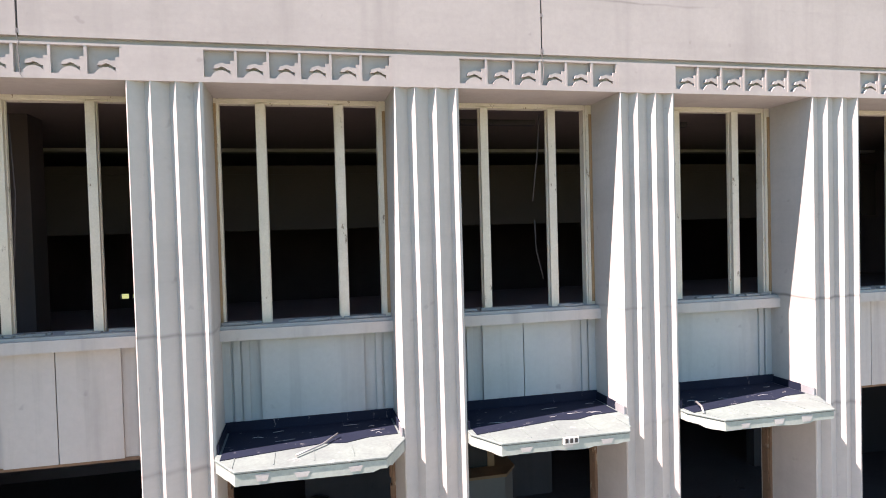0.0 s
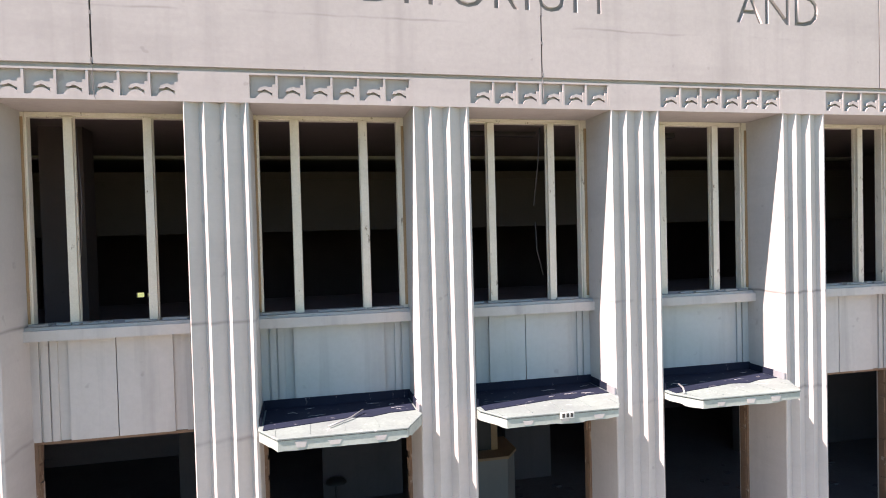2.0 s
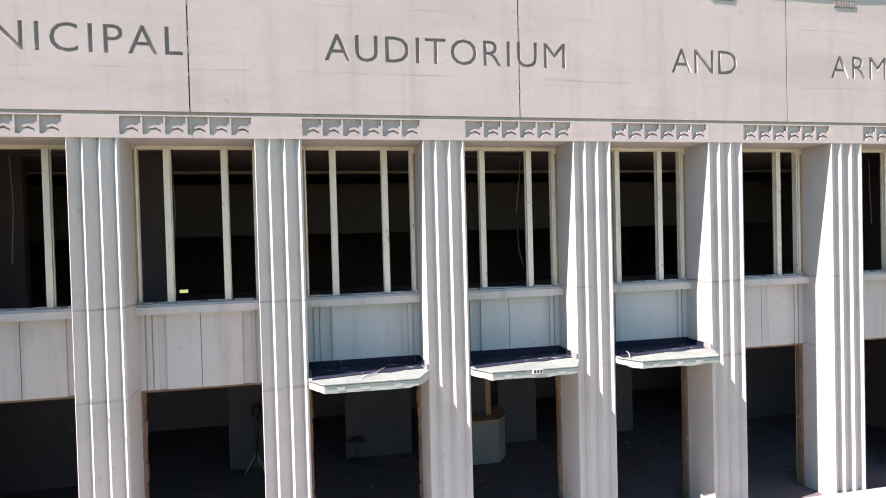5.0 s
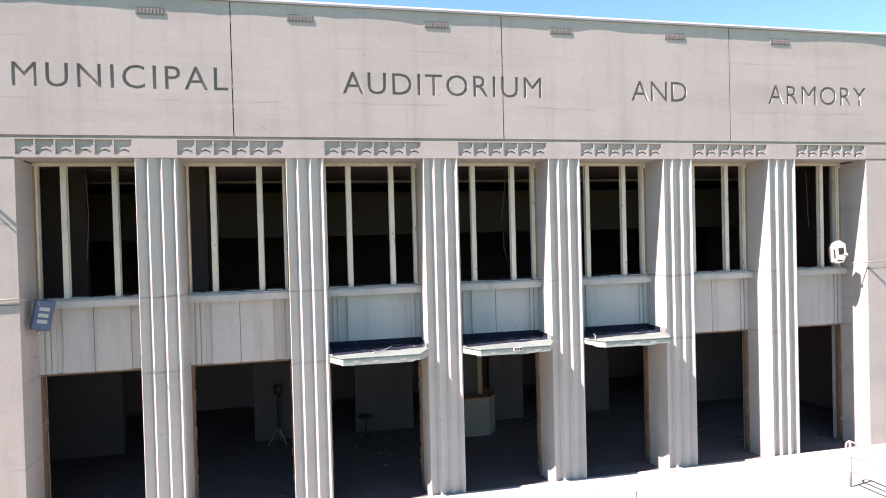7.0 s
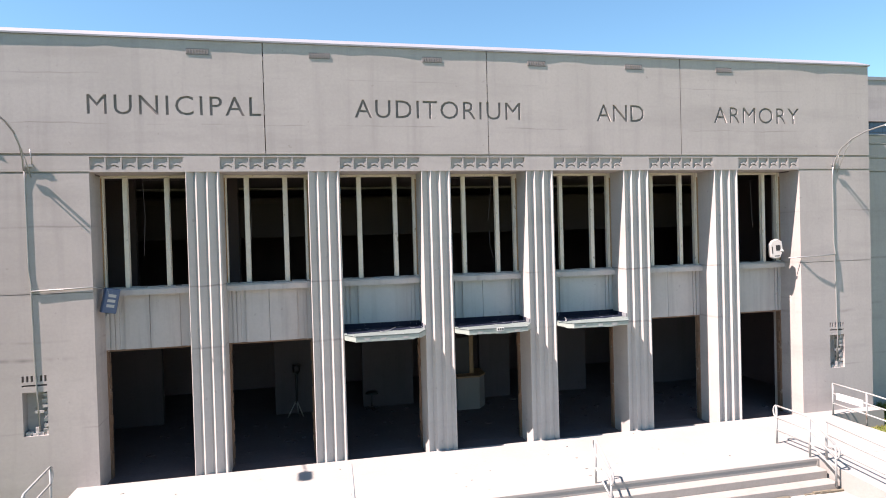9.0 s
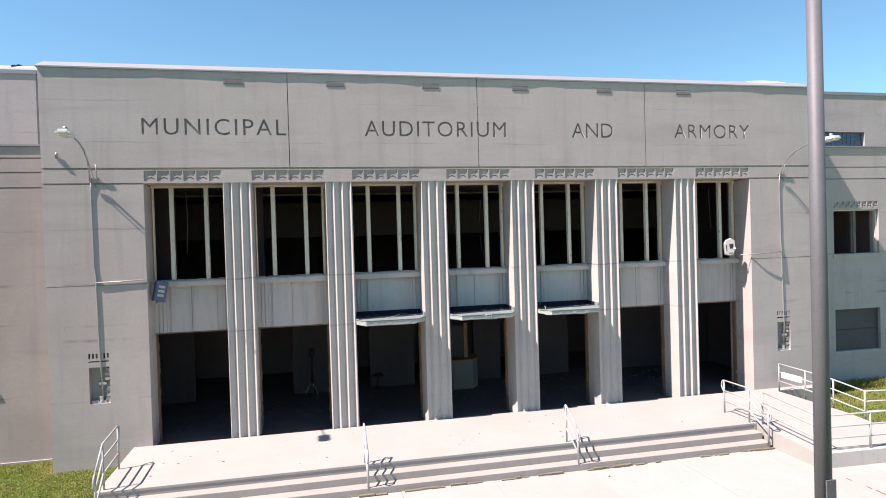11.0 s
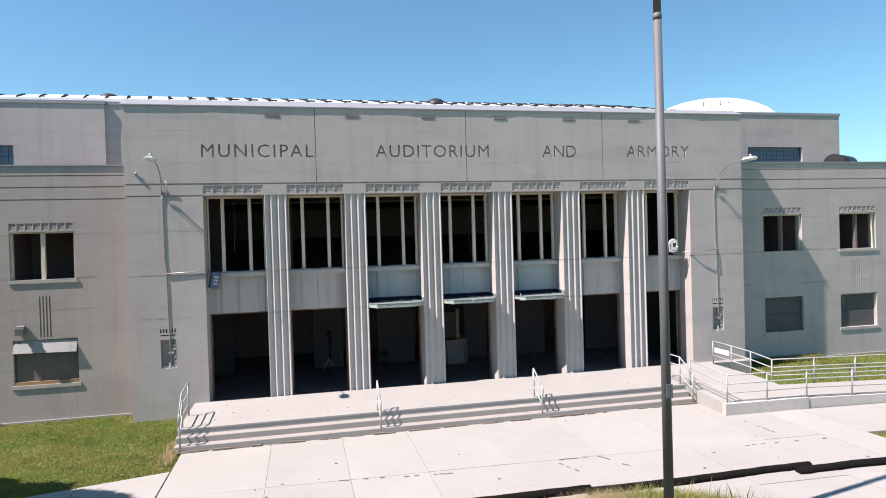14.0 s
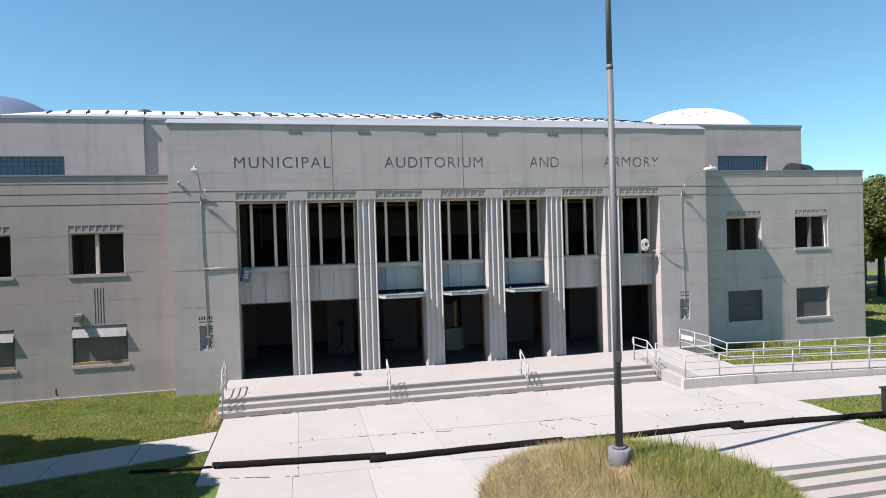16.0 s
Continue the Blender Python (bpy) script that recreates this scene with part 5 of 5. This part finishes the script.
tree((-17.5, -11.9, -0.8), 11.0, 3.3, 7.1, 2, 42000, "leafy shade tree placed out of view beside the lawn", 0.24, 40)
tree((-22.7, -8.7, -0.6), 11.0, 3.8, 7.2, 6, 26000, "leafy shade tree placed out of view beside the lawn", 0.22, 30)
# three more unseen trees, added to hold skylight off that shadow
tree((-23.5, -13.5, -1.0), 12.0, 3.8, 7.6, 7, 26000, "leafy shade tree placed out of view beside the lawn", 0.22, 30)
tree((-18.2, -15.6, -1.1), 11.0, 3.6, 6.8, 11, 24000, "leafy shade tree placed out of view beside the lawn", 0.22, 30)
tree((-27.5, -4.0, -0.6), 12.0, 3.8, 7.6, 8, 16000, "leafy shade tree placed out of view beside the lawn", 0.22)
for k, (x, y, h) in enumerate(((35.0, 14.0, 9.6), (39.5, 16.5, 10.5), (42.0, 22, 11.5), (47.0, 21.0, 12.0), (52.0, 30.0, 13.0), (36.5, 20.0, 10.0))):
    tree((x, y, -0.6), h, h * 0.40, h * 0.52, 30 + k, 34000, "full green tree behind the building", 0.13)

# far side street
solid("far_kerb", [(24, 70, 24.0, 24.3, -0.6, -0.3)], TERRACE, "pale far kerb", "kerb")
solid("road", [(23, 300, 25, 33, -0.62, -0.53)], concrete("asphalt", (0.06, 0.06, 0.062), (0.045, 0.045, 0.047), (), 0, 0.3), "grey asphalt side street", "road")
solid("far_wall", [(30, 120, 44, 44.4, -0.6, 0.7)], WALL, "low pale wall across the street", "wall")


# ---- grass ----
def blades(name, mat, label, n, seed, place, h_lo, h_hi, width, lean):
    """Single curved blades, two faces each; place(rng, n) gives feet (n, 3)."""
    rng = np.random.default_rng(seed)
    foot = place(rng, n)
    n = len(foot)
    a = rng.uniform(0, 2 * math.pi, n)
    side = np.stack([np.cos(a), np.sin(a), np.zeros(n)], 1) * (width * rng.uniform(0.6, 1.4, n))[:, None]
    b = rng.uniform(0, 2 * math.pi, n)
    h = rng.uniform(h_lo, h_hi, n)
    tip = np.stack([np.cos(b) * h * lean * rng.uniform(0.2, 1, n), np.sin(b) * h * lean * rng.uniform(0.2, 1, n), h], 1)
    mid = tip * np.array((0.35, 0.35, 0.6))
    co = np.stack([foot - side, foot + side, foot + mid + side * 0.7, foot + mid - side * 0.7, foot + tip], 1).reshape(-1, 3)
    k = (np.arange(n) * 5)[:, None]
    faces = (k + np.array([0, 1, 2, 3])).tolist() + (k + np.array([3, 2, 4])).tolist()
    me = bpy.data.meshes.new(name)
    me.from_pydata(co.tolist(), [], faces)
    me.materials.append(mat)
    return tagged(part(name, me, mat), label, "grass", "", "stuff")


GZ = np.vectorize(gz)


def patch(rng, x, y, keep):
    m = keep(x, y)
    x, y = x[m], y[m]
    return np.stack([x, y, GZ(x, y)], 1)


def lawn_west(rng, n):
    x, y = rng.uniform(-24, -9.4, n), rng.uniform(-13, 1.05, n)
    walk_top = -5.15 + 0.25 * (x + 9.44)
    clump = np.sin(x * 1.9 + 1.3 * np.sin(y * 1.4)) + np.sin(y * 2.3 + x * 0.7) + rng.uniform(-1.2, 1.6, n)
    return patch(rng, x, y, lambda a, b: ((b > walk_top) | (b < walk_top - 1.85)) & (clump > -1.9) & ~((a > -9.65) & (b > -3.7)))


def lawn_east(rng, n):
    x, y = rng.uniform(8.9, 30, n), rng.uniform(-13, 1.05, n)
    ramp_in, tri = -3.55 - 0.07 * (x - 9.78), -7.85 - 0.07 * (x - 9.25)
    clump = np.sin(x * 1.7 + 1.1 * np.sin(y * 1.5)) + np.sin(y * 2.1 + x * 0.6) + rng.uniform(-1.2, 1.8, n)
    inner = (y > ramp_in) & (x > 9.85) & ~((x < END) & (y > -0.35))
    outer = (y < tri) & (x > 9.4 + 0.22 * (y + 7.8)) & (x > 8.9)
    return patch(rng, x, y, lambda a, b: (inner | outer) & (clump > -1.9))


def lawn_far(rng, n):
    x, y = rng.uniform(21.7, 60, n), rng.uniform(-4, 23, n)
    return patch(rng, x, y, lambda a, b: a > 21.6)


blades("lawn_grass", LAWN, "short patchy green lawn before the west wing", 280000, 1, lawn_west, 0.02, 0.06, 0.010, 1.0)
blades("lawn_grass", LAWN, "green lawn beside the ramp", 150000, 2, lawn_east, 0.03, 0.09, 0.011, 1.0)
blades("lawn_grass", LAWN, "green lawn beyond the building's end", 30000, 3, lawn_far, 0.05, 0.14, 0.03, 0.9)


def bed(rng, n, cx, cy, r, test):
    a, q = rng.uniform(0, 2 * math.pi, n), np.sqrt(rng.uniform(0, 1, n)) * r
    x, y = cx + q * np.cos(a), cy + q * np.sin(a)
    q = np.hypot(x - 0.05, y + 13.4)
    z = np.interp(q, (0, 1.0, 2.0, 2.7, 3.25, 3.36), (-0.26, -0.26, -0.30, -0.38, -0.47, -0.50))
    m = test(x, y)
    dx, dy = x - 0.47, y + 11.95
    along, across = -0.48 * dx - 0.88 * dy, 0.88 * dx - 0.48 * dy
    m &= ~((np.abs(across) < 0.42 - 0.12 * along) & (along > -0.4) & (along < 1.45))
    return np.stack([x, y, z], 1)[m]


def dry_share(x):
    return 1 - np.clip((x + 0.1) * 0.9, 0.12, 0.93)


blades("tall_grass", DRY, "tall dry straw-coloured grass in the planting bed", 150000, 5, lambda g, n: bed(g, n, 0.05, -13.4, 3.28, lambda x, y: g.uniform(0, 1, n) < dry_share(x)), 0.12, 0.36, 0.0045, 1.3)
blades("tall_grass", WEED, "tall green weeds in the planting bed", 110000, 6, lambda g, n: bed(g, n, 0.05, -13.4, 3.34, lambda x, y: g.uniform(0, 1, n) > dry_share(x) - 0.10), 0.12, 0.38, 0.006, 1.1)
blades("weed_stalks", WEED, "taller yellow-green weed stalks in the planting bed", 900, 16, lambda g, n: bed(g, n, 0.9, -13.0, 2.3, lambda x, y: g.uniform(0, 1, n) < 0.8), 0.40, 0.68, 0.012, 0.35)


def footing_grass(rng, n):
    return np.stack([rng.uniform(-0.4, 0.7, n), rng.uniform(-13.3, -12.25, n), np.full(n, -0.29)], 1)


blades("tall_grass", DRY, "short dry grass round the lamp footing", 5000, 9, footing_grass, 0.03, 0.13, 0.007, 1.2)


def edge_weeds(rng, n):
    x, y = rng.uniform(-9.9, -9.5, n), rng.uniform(-4.6, -2.7, n)
    return np.stack([x, y, np.full(n, -0.52)], 1)


blades("edge_weeds", DRY, "dry weeds beside the steps", 450, 7, edge_weeds, 0.05, 0.22, 0.010, 0.9)


def wall_weeds(rng, n):
    x, y = rng.uniform(12.5, 16.0, n), rng.uniform(0.55, 1.0, n)
    return np.stack([x, y, np.full(n, -0.5)], 1)


blades("edge_weeds", WEED, "green weeds along the foot of the wing wall", 1800, 8, wall_weeds, 0.10, 0.35, 0.014, 0.9)
